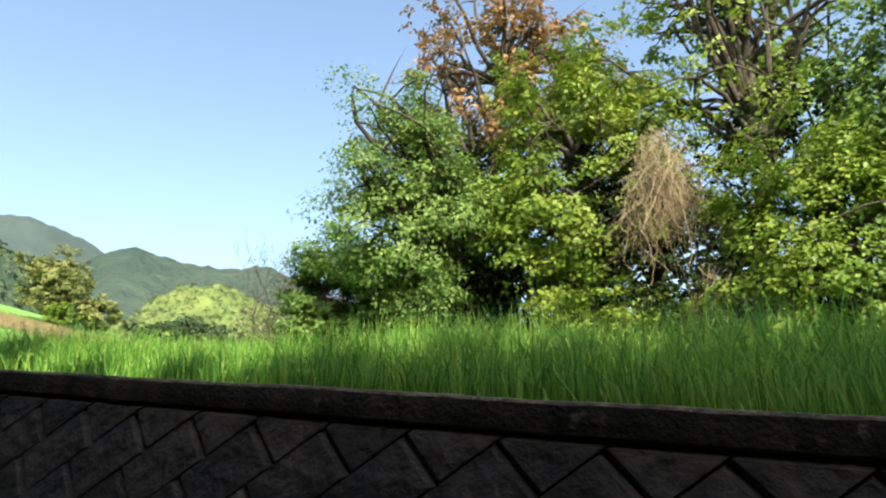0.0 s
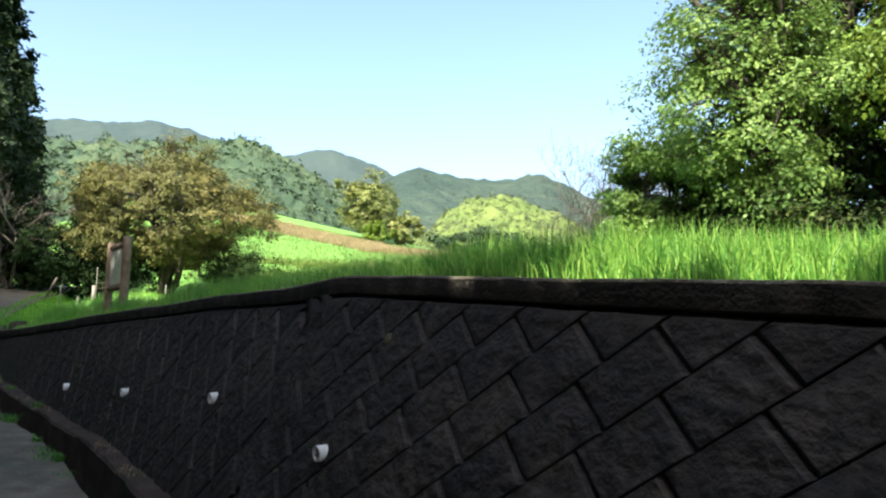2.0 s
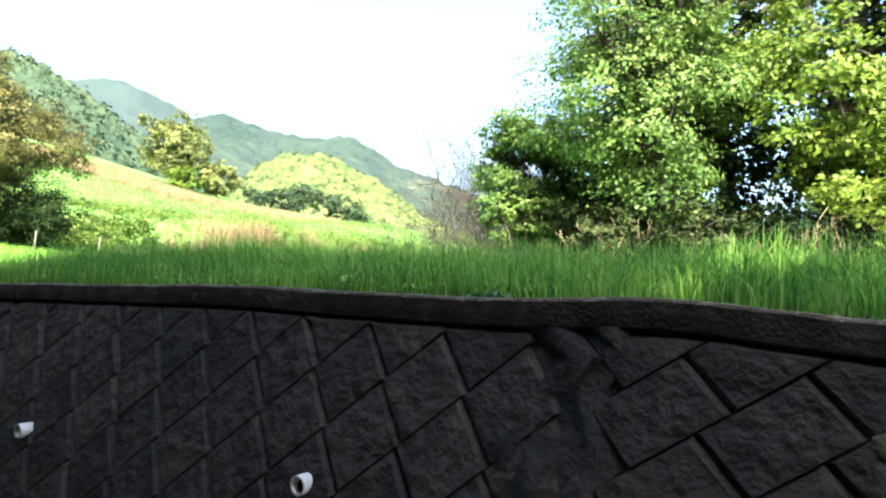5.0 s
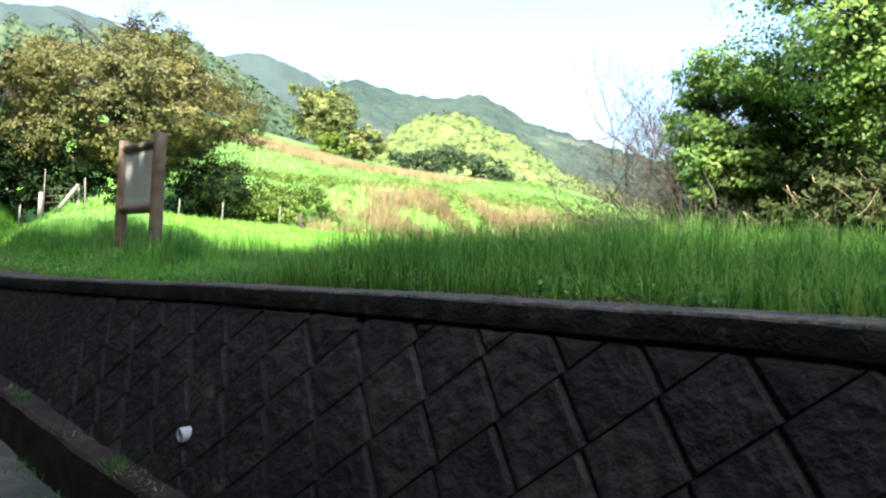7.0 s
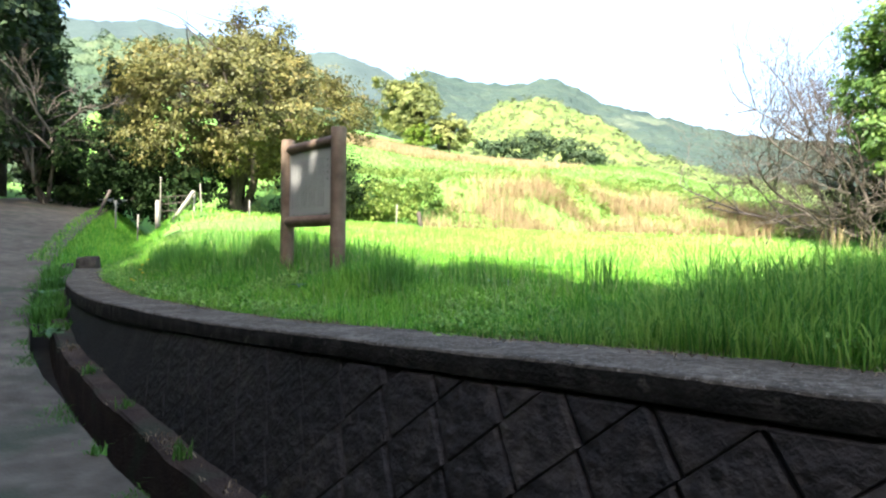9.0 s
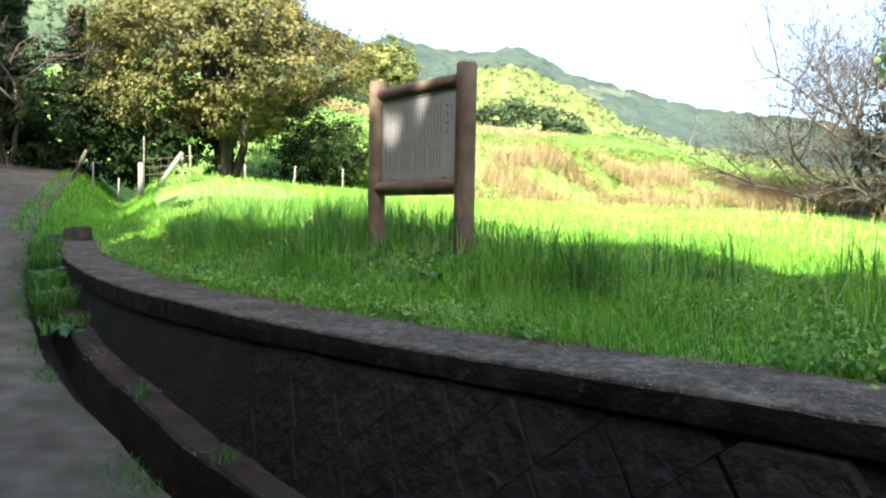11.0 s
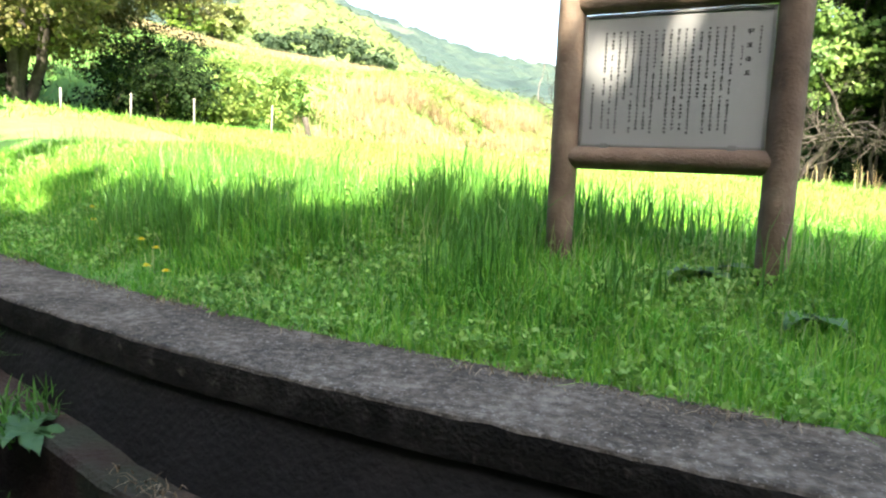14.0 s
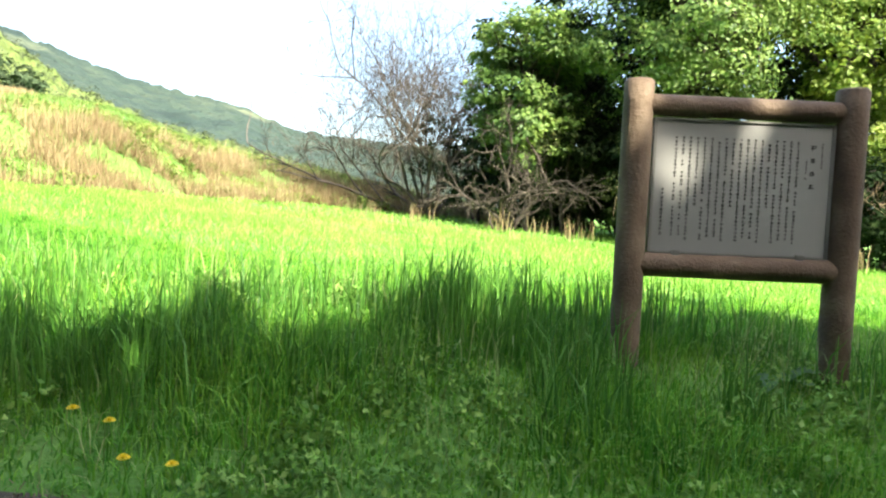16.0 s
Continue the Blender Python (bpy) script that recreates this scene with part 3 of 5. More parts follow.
def leaf_cloud(centres, radii, per, size, mat, name, flat=0.75, droop=0.25, rng=None, core=None, spray=13):
    """Leaves on small sprays over the outside of clumps, their faces turned outwards and up to the light."""
    rng = rng or RNG
    centres, radii = np.asarray(centres, float), np.asarray(radii, float)
    k = max(3, per // spray)
    c, r = np.repeat(centres, k, axis=0), np.repeat(radii, k)
    d = rng.normal(size=(len(c), 3))
    d[:, 2] += 0.3
    d = unit(d)
    sp = c + d * (r * rng.uniform(0.5, 1.05, len(c)))[:, None] * np.array([1, 1, flat])
    out = d * 0.6 + np.array([0, 0, 0.45])
    if core is not None:
        out = out + 0.6 * unit(c - np.asarray(core))
    m = max(1, per // k)
    p, out, rr = np.repeat(sp, m, axis=0), np.repeat(out, m, axis=0), np.repeat(r, m)
    n = len(p)
    p = p + rng.normal(size=(n, 3)) * (rr * 0.2)[:, None] * np.array([1, 1, 0.5])
    nrm = unit(out + rng.normal(size=(n, 3)) * 0.42)
    a = rng.normal(size=(n, 3))
    a[:, 2] -= droop
    a = unit(a - nrm * np.sum(a * nrm, axis=1)[:, None])
    return leaf_mesh(p, a, np.cross(nrm, a), size, mat, name, rng)


def blades(xy, height, width, lean, mat, name, rng=None, droop=0.35, z=None, simple=False):
    """Bent grass blades; simple ones are a single long triangle."""
    rng = rng or RNG
    n = len(xy)
    z = ground_z(xy[:, 0], xy[:, 1]) if z is None else z
    p = np.column_stack((xy, z - 0.02))
    w = rng.uniform(0, 2 * np.pi, n)
    side = np.column_stack((np.cos(w), np.sin(w), np.zeros(n)))
    g = rng.uniform(0, 2 * np.pi, n)
    tilt = np.abs(rng.normal(0, lean, n))
    out = np.column_stack((np.cos(g), np.sin(g), np.zeros(n))) * tilt[:, None]
    h = np.asarray(height)[:, None]
    up = np.array([0, 0, 1.0])
    mid = p + (up * 0.6 + out * 0.4) * h
    tip = p + (up * (1 - droop * tilt[:, None]) + out * 1.3) * h
    hw = (np.asarray(width) * np.ones(n))[:, None] * side / 2
    if simple:
        v = np.stack((p - hw, p + hw, tip), axis=1).reshape(-1, 3)
        return array_mesh(name, v, np.arange(3 * n), np.full(n, 3), mat)
    v = np.stack((p - hw, p + hw, mid + hw * 0.8, mid - hw * 0.8, tip), axis=1).reshape(-1, 3)
    q = np.arange(n)[:, None] * 5
    idx = np.concatenate((q, q + 1, q + 2, q + 3, q + 3, q + 2, q + 4), axis=1)
    return array_mesh(name, v, idx.ravel(), np.tile([4, 3], n), mat)


def scatter_sm(n, s0, s1, m0, m1, rng=None):
    rng = rng or RNG
    s, m = rng.uniform(s0, s1, n), rng.uniform(m0, m1, n)
    x, y = plan(s, m)
    return np.column_stack((x, y)), s, m


def patchy(x, y):
    return 0.5 + 0.25 * (np.sin(x * 2.1 + 1.3 * np.sin(y * 1.7)) + np.sin(y * 2.6 + 1.1 * np.sin(x * 1.9)))


def stuff(name, me, label, category):
    return tagged(new(name, me), label, category, kind="stuff")


# tall grass along the lower stretch of the wall
xy, s, m = scatter_sm(165000, -4, 12.0, 0.5, 5.5)
tall = (1 - step(10.3, 12.0, s)) * (1 - 0.3 * step(1.5, 3.5, s) * (1 - step(7.5, 9.5, s)))
h = (0.12 + (0.32 + 0.16 * patchy(xy[:, 0], xy[:, 1])) * tall * (0.35 + 0.65 * step(0.45, 1.1, m))) * RNG.uniform(0.6, 1.15, len(s))
stuff("tall_grass", blades(xy, h, 0.0078, 0.42, M_TALL, "tall_grass"), "tall fresh green grass behind the coping", "grass")
# the shorter meadow by the board
xy, s, m = scatter_sm(150000, 10.5, 22.5, 0.5, 4.5)
h = (0.06 + 0.2 * patchy(xy[:, 0] * 1.6, xy[:, 1] * 1.6) ** 1.3 * (0.3 + 0.7 * step(0.5, 1.3, m)) * (1 - 0.6 * step(1.7, 2.6, m))) * RNG.uniform(0.4, 1.4, len(s))
stuff("meadow_grass", blades(xy, h, 0.0082, 0.6, M_GRASS, "meadow_grass"), "soft green meadow grass round the board", "grass")
xy, s, m = scatter_sm(4000, 9, 22.3, 0.6, 2.6)
stuff("seed_stems", blades(xy, (0.16 + 0.2 * step(0.5, 2.0, m)) * RNG.uniform(0.5, 1.3, len(s)), 0.005, 0.5, M_STEM, "seed_stems"), "thin pale grass stems above the meadow", "grass")
# the open field
xy, s, m = scatter_sm(120000, -6, 27, 4.5, 13)
h = (0.1 + 0.08 * patchy(xy[:, 0] * 0.6, xy[:, 1] * 0.6)) * RNG.uniform(0.5, 1.3, len(s))
stuff("field_grass", blades(xy, h, 0.02, 0.95, M_FIELD_LIT, "field_grass", simple=True), "bright green field grass with sunlight in its colour", "grass")
xy = np.column_stack((RNG.uniform(-46, 12, 110000), 13 + 53 * RNG.random(110000) ** 1.3))
sm = UY * xy[:, 0] - UX * xy[:, 1]
ss_ = UX * xy[:, 0] + UY * xy[:, 1]
xy = xy[(sm - n0(ss_) > 1.0) & ((sm - n0(ss_) > 12) | (ss_ > 26))]
up_bank = xy[:, 1] > bank_foot(xy[:, 0]) + 0.4
stuff("bank_grass", blades(xy[up_bank], 0.34 * RNG.uniform(0.4, 1.3, up_bank.sum()), 0.045, 0.8, M_BANKGRASS, "bank_grass", simple=True), "rough yellow-green grass up the bank", "grass")
xy = xy[~up_bank]
stuff("far_field_grass", blades(xy, 0.18 * RNG.uniform(0.5, 1.3, len(xy)), 0.045, 0.95, M_FIELD_LIT, "far_field_grass", simple=True), "bright green far field grass with sunlight in its colour", "grass")
# low broad weeds among the grass
xy, s, m = scatter_sm(2900, 6, 22.3, 0.5, 2.4)
keep = patchy(xy[:, 0] * 1.3 + 4, xy[:, 1] * 1.3) * np.clip(1.6 - 0.3 * m, 0.3, 1.5) > 0.5
xy = xy[keep]
cc = np.column_stack((xy, ground_z(xy[:, 0], xy[:, 1]) + RNG.uniform(0.02, 0.09, len(xy))))
stuff("meadow_weeds", loose_cloud(cc, RNG.uniform(0.04, 0.12, len(xy)), 26, 0.03, M_WEED, "meadow_weeds", 0.6, -0.3), "low broad-leaved weeds among the meadow grass", "weeds")
# moss and thin weeds along the lane's edge
n_e = 8000
s = RNG.uniform(4, 22.5, n_e)
bs = np.array([wall_base(v) for v in s])
m = bs - 0.38 - np.abs(RNG.normal(0, 0.1, n_e))
keep = (np.sin(s * 3.1) + np.sin(s * 7.3 + 1) + 0.4 * RNG.normal(size=n_e)) > 0.5
x, y = plan(s[keep], m[keep])
stuff("lane_edge_weeds", blades(np.column_stack((x, y)), 0.035 * RNG.uniform(0.3, 1.5, keep.sum()), 0.005, 0.8, M_DARKTUFT, "lane_edge_weeds", z=zroad(s[keep]) + 0.015), "thin moss and weeds along the lane's edge", "weeds")
s = RNG.uniform(4, 22.5, 5000)
bs = np.array([wall_base(v) for v in s])
m = bs - 0.07 + RNG.normal(0, 0.04, 5000)
keep = (np.sin(s * 2.3 + 2) + np.sin(s * 6.1) + 0.5 * RNG.normal(size=5000)) > 0.8
x, y = plan(s[keep], m[keep])
stuff("kerb_litter", blades(np.column_stack((x, y)), 0.04 * RNG.uniform(0.3, 1.5, keep.sum()), 0.008, 1.2, M_VINE, "kerb_litter", z=zroad(s[keep]) + 0.06), "dry brown litter on the kerb", "litter")
# dry bits and crumbs where the grass meets the coping
s = RNG.uniform(3, 22.5, 9000)
m = 0.47 + RNG.normal(0, 0.05, 9000)
keep = (np.sin(s * 2.9 + 1) + np.sin(s * 7.7) + 0.7 * RNG.normal(size=9000) > 0.2) & (m > 0.05)
x, y = plan(s[keep], m[keep])
stuff("coping_litter", blades(np.column_stack((x, y)), 0.035 * RNG.uniform(0.3, 1.6, keep.sum()), 0.005, 1.6, M_VINE, "coping_litter", z=ztop(s[keep]) + 0.004), "dry brown grass litter along the coping's back edge", "litter")
# verge and road edge weeds
xy, s, m = scatter_sm(17000, 22.6, 34, -0.75, 1.5)
stuff("verge_grass", blades(xy, 0.15 * RNG.uniform(0.5, 1.4, len(xy)), 0.017, 0.5, M_GRASS, "verge_grass"), "grass on the verge where the wall ends", "grass")


def tuft(x, y, n, h, r, mat, name, label, category="grass tuft", width=0.012, lean=0.35, z=None):
    a, q = RNG.uniform(0, 2 * np.pi, n), r * np.sqrt(RNG.random(n))
    xy = np.column_stack((x + q * np.cos(a), y + q * np.sin(a)))
    me = blades(xy, h * RNG.uniform(0.55, 1.15, n), width, lean, mat, name, z=None if z is None else np.full(n, z))
    return tagged(new(name, me), label, category, "tufts in the meadow")


for s, m, n, h in ((18.5, 2.0, 160, 0.36), (18.2, 2.1, 120, 0.34), (17.85, 2.2, 110, 0.3), (17.4, 2.15, 90, 0.28), (16.6, 2.65, 170, 0.38), (15.95, 2.8, 120, 0.32), (18.8, 2.6, 110, 0.3),
                   (14.4, 2.6, 90, 0.3), (13.3, 2.9, 120, 0.34), (12.4, 3.2, 120, 0.38), (11.6, 3.4, 140, 0.42), (14.9, 3.2, 80, 0.3), (19.6, 2.9, 90, 0.3), (18.66, 1.85, 90, 0.3), (18.05, 2.3, 90, 0.32), (17.75, 2.5, 80, 0.3), (17.35, 2.6, 70, 0.26), (17.0, 2.75, 90, 0.28),
                   (16.75, 2.85, 150, 0.4), (16.5, 2.95, 120, 0.36), (16.3, 2.75, 100, 0.3), (15.75, 3.0, 100, 0.34), (15.4, 3.0, 90, 0.32), (15.2, 2.9, 80, 0.28), (16.9, 2.4, 80, 0.26), (18.9, 1.7, 80, 0.26), (19.2, 2.2, 90, 0.28)):
    x, y = plan(s, m - 0.75 if s > 15.2 else m - 0.9)
    tuft(float(x), float(y), int(n * 0.75), h * 1.25, 0.28, M_DARKTUFT, "grass_tuft", "dark coarse grass tuft standing above the meadow", width=0.011, lean=0.22)
for _ in range(26):
    s = RNG.uniform(13.2, 20.2)
    x, y = plan(s, 1.25 + 0.6 * RNG.random() + 0.2 * math.sin(s * 2.3))
    tuft(float(x), float(y), int(RNG.integers(30, 80)), RNG.uniform(0.28, 0.5), RNG.uniform(0.12, 0.3), M_DARKTUFT, "grass_tuft", "dark coarse grass tuft standing above the meadow", width=0.01, lean=0.25)
for s, h in ((13.35, 0.13), (14.5, 0.1), (12.4, 0.1), (15.6, 0.12), (10.8, 0.1)):
    x, y = plan(s, wall_base(s) - 0.09)
    tuft(float(x), float(y), 34, h, 0.06, M_DARKTUFT, "kerb_weed", "small green weed growing on the kerb", "weed", 0.008, 0.6, float(zroad(s)) + 0.06)
for s, h, n in ((18.3, 0.3, 260), (19.2, 0.28, 220), (17.6, 0.2, 120), (20.3, 0.3, 240), (10.3, 0.12, 36), (8.4, 0.1, 30), (6.9, 0.1, 30), (12.2, 0.09, 30), (13.8, 0.09, 26), (9.2, 0.09, 26), (21.4, 0.3, 220)):
    x, y = plan(s, wall_base(s) - (0.16 if s > 17 else 0.42))
    tuft(float(x), float(y), n, h, 0.2 if s > 17 else 0.05, M_DARKTUFT, "roadside_weed", "green weeds at the edge of the drain", "weed", 0.014, 0.6, float(zroad(s)))


# ---- trees ----
def crown_points(rng, n, centre, rad, shell=0.55, lump=0.25):
    d = rng.normal(size=(n, 3))
    d /= np.linalg.norm(d, axis=1)[:, None]
    k = 1 + lump * (np.sin(d[:, 0] * 5 + 1) * np.cos(d[:, 1] * 4.3) + 0.7 * np.sin(d[:, 2] * 6 + d[:, 0] * 3))
    q = (shell + (1 - shell) * rng.random(n)) * k
    return np.asarray(centre) + d * q[:, None] * np.asarray(rad)


def limb(tubes, rng, a, b, r0, r1, bend=0.25, sides=6, n=6):
    a, b = np.asarray(a, float), np.asarray(b, float)
    L = np.linalg.norm(b - a)
    off = rng.normal(size=3) * L * bend * 0.35
    off[2] += L * bend * 0.4
    pts = [a + (b - a) * t + off * math.sin(math.pi * t) + rng.normal(size=3) * L * 0.012 for t in np.linspace(0, 1, n)]
    tubes.add(pts, [r0 + (r1 - r0) * t for t in np.linspace(0, 1, n)], sides, cap=False)
    return pts


def tree(name, x, y, height, crown, mat, seed, label, category="tree", clumps=160, per=221, clump_r=0.55, leaf=0.109, trunk_r=0.2, limbs=26, stems=1, bark=M_BARK, shell=0.55, lump=0.25, lean=(0, 0), flat=0.75, loose=False, low=0.3):
    """crown: (centre height, radius x, radius y, radius z) over the ground."""
    rng = np.random.default_rng(seed)
    top = tagged(new(name), label, category)
    top.location = (x, y, gz(x, y))
    ch, rx, ry, rz = crown
    pts = crown_points(rng, clumps, (lean[0], lean[1], ch), (rx, ry, rz), shell, lump)
    pts = pts[pts[:, 2] > low]
    cr = clump_r * rng.uniform(0.6, 1.3, len(pts))
    if loose:
        part("crown", loose_cloud(pts, cr, per, leaf, mat, "crown", flat, rng=rng), top)
    else:
        part("crown", leaf_cloud(pts, cr, per, leaf, mat, "crown", flat, rng=rng, core=(lean[0], lean[1], ch - 0.3 * rz)), top)
    t = Tubes()
    forks = []
    for k in range(stems):
        w = 2 * math.pi * k / stems + 0.5
        sp = 0.12 * rx if stems > 1 else 0.0
        b = (sp * 2.2 * math.cos(w) + lean[0] * 0.7, sp * 2.2 * math.sin(w) + lean[1] * 0.7, ch + rz * 0.15)
        a = (0.25 * sp * math.cos(w), 0.25 * sp * math.sin(w), -0.3)
        r = trunk_r / math.sqrt(stems) * 1.1
        forks.append((limb(t, rng, a, b, r, r * 0.4, 0.12, 9, 9), r))
    part("trunk", t.mesh("trunk", bark), top)
    t = Tubes()
    for k in range(limbs):
        pts_, r = forks[k % len(forks)]
        i = int(rng.integers(4, len(pts_)))
        higher = pts[pts[:, 2] > pts_[i][2] - 0.3]
        tgt = higher[int(rng.integers(0, len(higher)))] if len(higher) else pts[0]
        mid = limb(t, rng, pts_[i], tgt, r * 0.38, 0.014, 0.3, 5, 6)
        for _ in range(2):
            e = mid[3] + rng.normal(size=3) * rx * 0.28
            limb(t, rng, mid[3], e, r * 0.16, 0.008, 0.2, 4, 4)
    part("branchwork", t.mesh("branchwork", bark), top)
    return top


tree("broadleaf_tree", 0.8, 21.8, 13, (7.2, 2.7, 2.7, 4.9), M_LEAF_GREEN, 1, "broad fresh green tree at the thicket's edge", clumps=165, per=270, clump_r=0.85, leaf=0.125, trunk_r=0.36, limbs=70, lump=0.3, flat=0.5, lean=(-1.75, -0.6), low=1.5)
tree("green_tree", -3.9, 24.4, 8, (4.1, 1.7, 1.6, 2.5), M_LEAF_GREEN, 2, "small bushy green tree beside the big one", clumps=120, per=204, clump_r=0.5, leaf=0.136, trunk_r=0.14, stems=2, limbs=22, flat=0.45)
tree("rusty_tree", 3.0, 25.5, 19, (14.5, 4.2, 3.5, 5.0), M_LEAF_RUST, 3, "tall tree with sparse rusty brown leaves", clumps=190, per=60, clump_r=0.7, leaf=0.204, trunk_r=0.3, limbs=60, lump=0.35)
tree("yellow_green_tree", 4.6, 20.5, 14, (7.8, 3.2, 3.0, 5.2), M_LEAF_YELLOW, 4, "yellow-green tree in the thicket", clumps=220, per=221, clump_r=0.7, leaf=0.15, trunk_r=0.28, limbs=34)
tree("bare_topped_tree", 9.6, 19.0, 18, (13.0, 4.2, 3.5, 5.5), M_LEAF_YELLOW, 5, "tall tree with dark bare limbs and thin leaves", clumps=150, per=60, clump_r=0.7, leaf=0.187, trunk_r=0.3, limbs=70, lump=0.35)
tree("green_tree", 9.6, 15.2, 8, (4.2, 3.2, 2.4, 4.0), M_LEAF_YELLOW, 6, "bright green bushy tree at the thicket front", clumps=200, per=221, clump_r=0.6, leaf=0.122, trunk_r=0.2, limbs=24)
tree("green_tree", 13.5, 14.5, 14, (7.5, 4.0, 3.5, 6.0), M_LEAF_GREEN, 7, "green tree deep in the thicket", clumps=190, per=204, clump_r=0.75, leaf=0.163, trunk_r=0.3, limbs=24)
# near-black crowns paint the shade deep in the thicket
tree("dark_tree", 1.6, 24.5, 12, (5.5, 4.5, 3.0, 5.0), M_LEAF_DARK, 8, "evergreen tree darkened as the shade inside the thicket", clumps=150, per=90, clump_r=0.8, leaf=0.24, trunk_r=0.3, limbs=20)
tree("dark_tree", 7.4, 21.5, 12, (5.0, 4.5, 3.0, 5.0), M_LEAF_DARK, 9, "evergreen tree darkened as the shade inside the thicket", clumps=150, per=90, clump_r=0.8, leaf=0.24, trunk_r=0.3, limbs=20)
tree("dark_tree", 12.0, 19.0, 13, (6.0, 4.5, 3.0, 6.0), M_LEAF_DARK, 10, "evergreen tree darkened as the shade inside the thicket", clumps=150, per=90, clump_r=0.8, leaf=0.24, trunk_r=0.3, limbs=20)
# dark and olive shrubs carry the low shade in their leaf colour
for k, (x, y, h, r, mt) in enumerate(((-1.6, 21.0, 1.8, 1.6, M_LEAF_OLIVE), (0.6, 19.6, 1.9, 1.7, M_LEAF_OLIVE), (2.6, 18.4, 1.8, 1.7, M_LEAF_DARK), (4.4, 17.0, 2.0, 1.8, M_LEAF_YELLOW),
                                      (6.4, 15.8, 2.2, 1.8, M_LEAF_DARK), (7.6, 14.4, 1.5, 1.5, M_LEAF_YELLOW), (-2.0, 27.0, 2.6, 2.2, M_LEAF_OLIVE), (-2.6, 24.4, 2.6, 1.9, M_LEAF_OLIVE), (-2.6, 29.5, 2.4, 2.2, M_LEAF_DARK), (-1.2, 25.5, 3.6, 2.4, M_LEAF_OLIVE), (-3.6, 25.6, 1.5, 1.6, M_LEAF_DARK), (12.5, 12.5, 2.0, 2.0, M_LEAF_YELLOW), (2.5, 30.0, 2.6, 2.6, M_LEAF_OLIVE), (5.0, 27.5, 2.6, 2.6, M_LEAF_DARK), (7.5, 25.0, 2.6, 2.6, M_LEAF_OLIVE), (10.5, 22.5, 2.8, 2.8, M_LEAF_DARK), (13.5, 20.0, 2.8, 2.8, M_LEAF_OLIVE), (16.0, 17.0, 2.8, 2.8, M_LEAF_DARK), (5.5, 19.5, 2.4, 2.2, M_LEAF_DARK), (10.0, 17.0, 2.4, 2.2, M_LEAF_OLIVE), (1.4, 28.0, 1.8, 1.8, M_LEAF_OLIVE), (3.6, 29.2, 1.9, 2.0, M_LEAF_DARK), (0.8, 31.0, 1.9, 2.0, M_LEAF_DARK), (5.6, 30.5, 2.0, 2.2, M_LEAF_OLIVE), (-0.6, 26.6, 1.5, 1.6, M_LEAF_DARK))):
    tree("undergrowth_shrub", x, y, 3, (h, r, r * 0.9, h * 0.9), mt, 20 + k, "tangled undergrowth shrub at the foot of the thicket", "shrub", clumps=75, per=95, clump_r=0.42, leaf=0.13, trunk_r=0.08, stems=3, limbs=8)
tree("dark_tree", 0.0, 28.5, 9, (4.6, 3.0, 2.8, 4.2), M_LEAF_DARK, 12, "evergreen tree darkened as the shade inside the thicket", clumps=150, per=90, clump_r=0.7, leaf=0.24, trunk_r=0.25, limbs=16)
tree("bronze_tree", -23.3, 22.2, 6.5, (3.45, 4.1, 3.6, 2.75), M_LEAF_BRONZE, 40, "rounded bronze-green spreading tree behind the stakes", clumps=400, per=200, clump_r=0.54, leaf=0.108, trunk_r=0.3, limbs=60, stems=5, shell=0.6, lump=0.16, low=1.3)
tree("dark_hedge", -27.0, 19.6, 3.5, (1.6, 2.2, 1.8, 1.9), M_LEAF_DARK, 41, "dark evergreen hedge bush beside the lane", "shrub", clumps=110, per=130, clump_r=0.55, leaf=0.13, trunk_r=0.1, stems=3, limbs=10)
# added bush, its dark colour stands for shade below the cedars
tree("dark_hedge", -29.4, 15.8, 4.0, (1.8, 2.4, 2.0, 2.0), M_LEAF_DARK, 44, "added dark bush filling the shade under the cedars", "shrub", clumps=110, per=150, clump_r=0.55, leaf=0.13, trunk_r=0.1, stems=3, limbs=8)
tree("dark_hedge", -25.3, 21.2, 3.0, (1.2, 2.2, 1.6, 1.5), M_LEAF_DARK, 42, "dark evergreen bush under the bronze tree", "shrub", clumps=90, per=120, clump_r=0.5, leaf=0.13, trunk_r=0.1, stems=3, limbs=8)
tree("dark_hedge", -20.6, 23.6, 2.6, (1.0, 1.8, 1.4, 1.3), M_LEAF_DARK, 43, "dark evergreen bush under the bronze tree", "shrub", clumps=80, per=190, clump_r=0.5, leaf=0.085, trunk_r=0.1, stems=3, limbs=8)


def cedar(x, y, height, r, seed, label="tall dark cedar beside the lane"):
    rng = np.random.default_rng(seed)
    top = tagged(new("cedar_tree"), label, "tree", "cedars along the lane")
    top.location = (x, y, gz(x, y))
    t = Tubes()
    t.add([(0, 0, -0.4), (0.05, 0, height * 0.4), (0, 0.05, height * 0.97)], [0.25, 0.18, 0.03], 9)
    part("trunk", t.mesh("trunk", M_BARK), top)
    n = 330
    h = height * (0.08 + 0.92 * rng.random(n) ** 0.8)
    q = r * (1 - h / height) ** 0.9 * rng.uniform(0.35, 1.1, n) + 0.15
    w = rng.uniform(0, 2 * np.pi, n)
    c = np.column_stack((q * np.cos(w), q * np.sin(w), h - 0.25 * q))
    part("crown", leaf_cloud(c, rng.uniform(0.3, 0.7, n), 46, 0.28, M_CEDAR, "crown", 0.6, 0.9, rng), top)
    return top


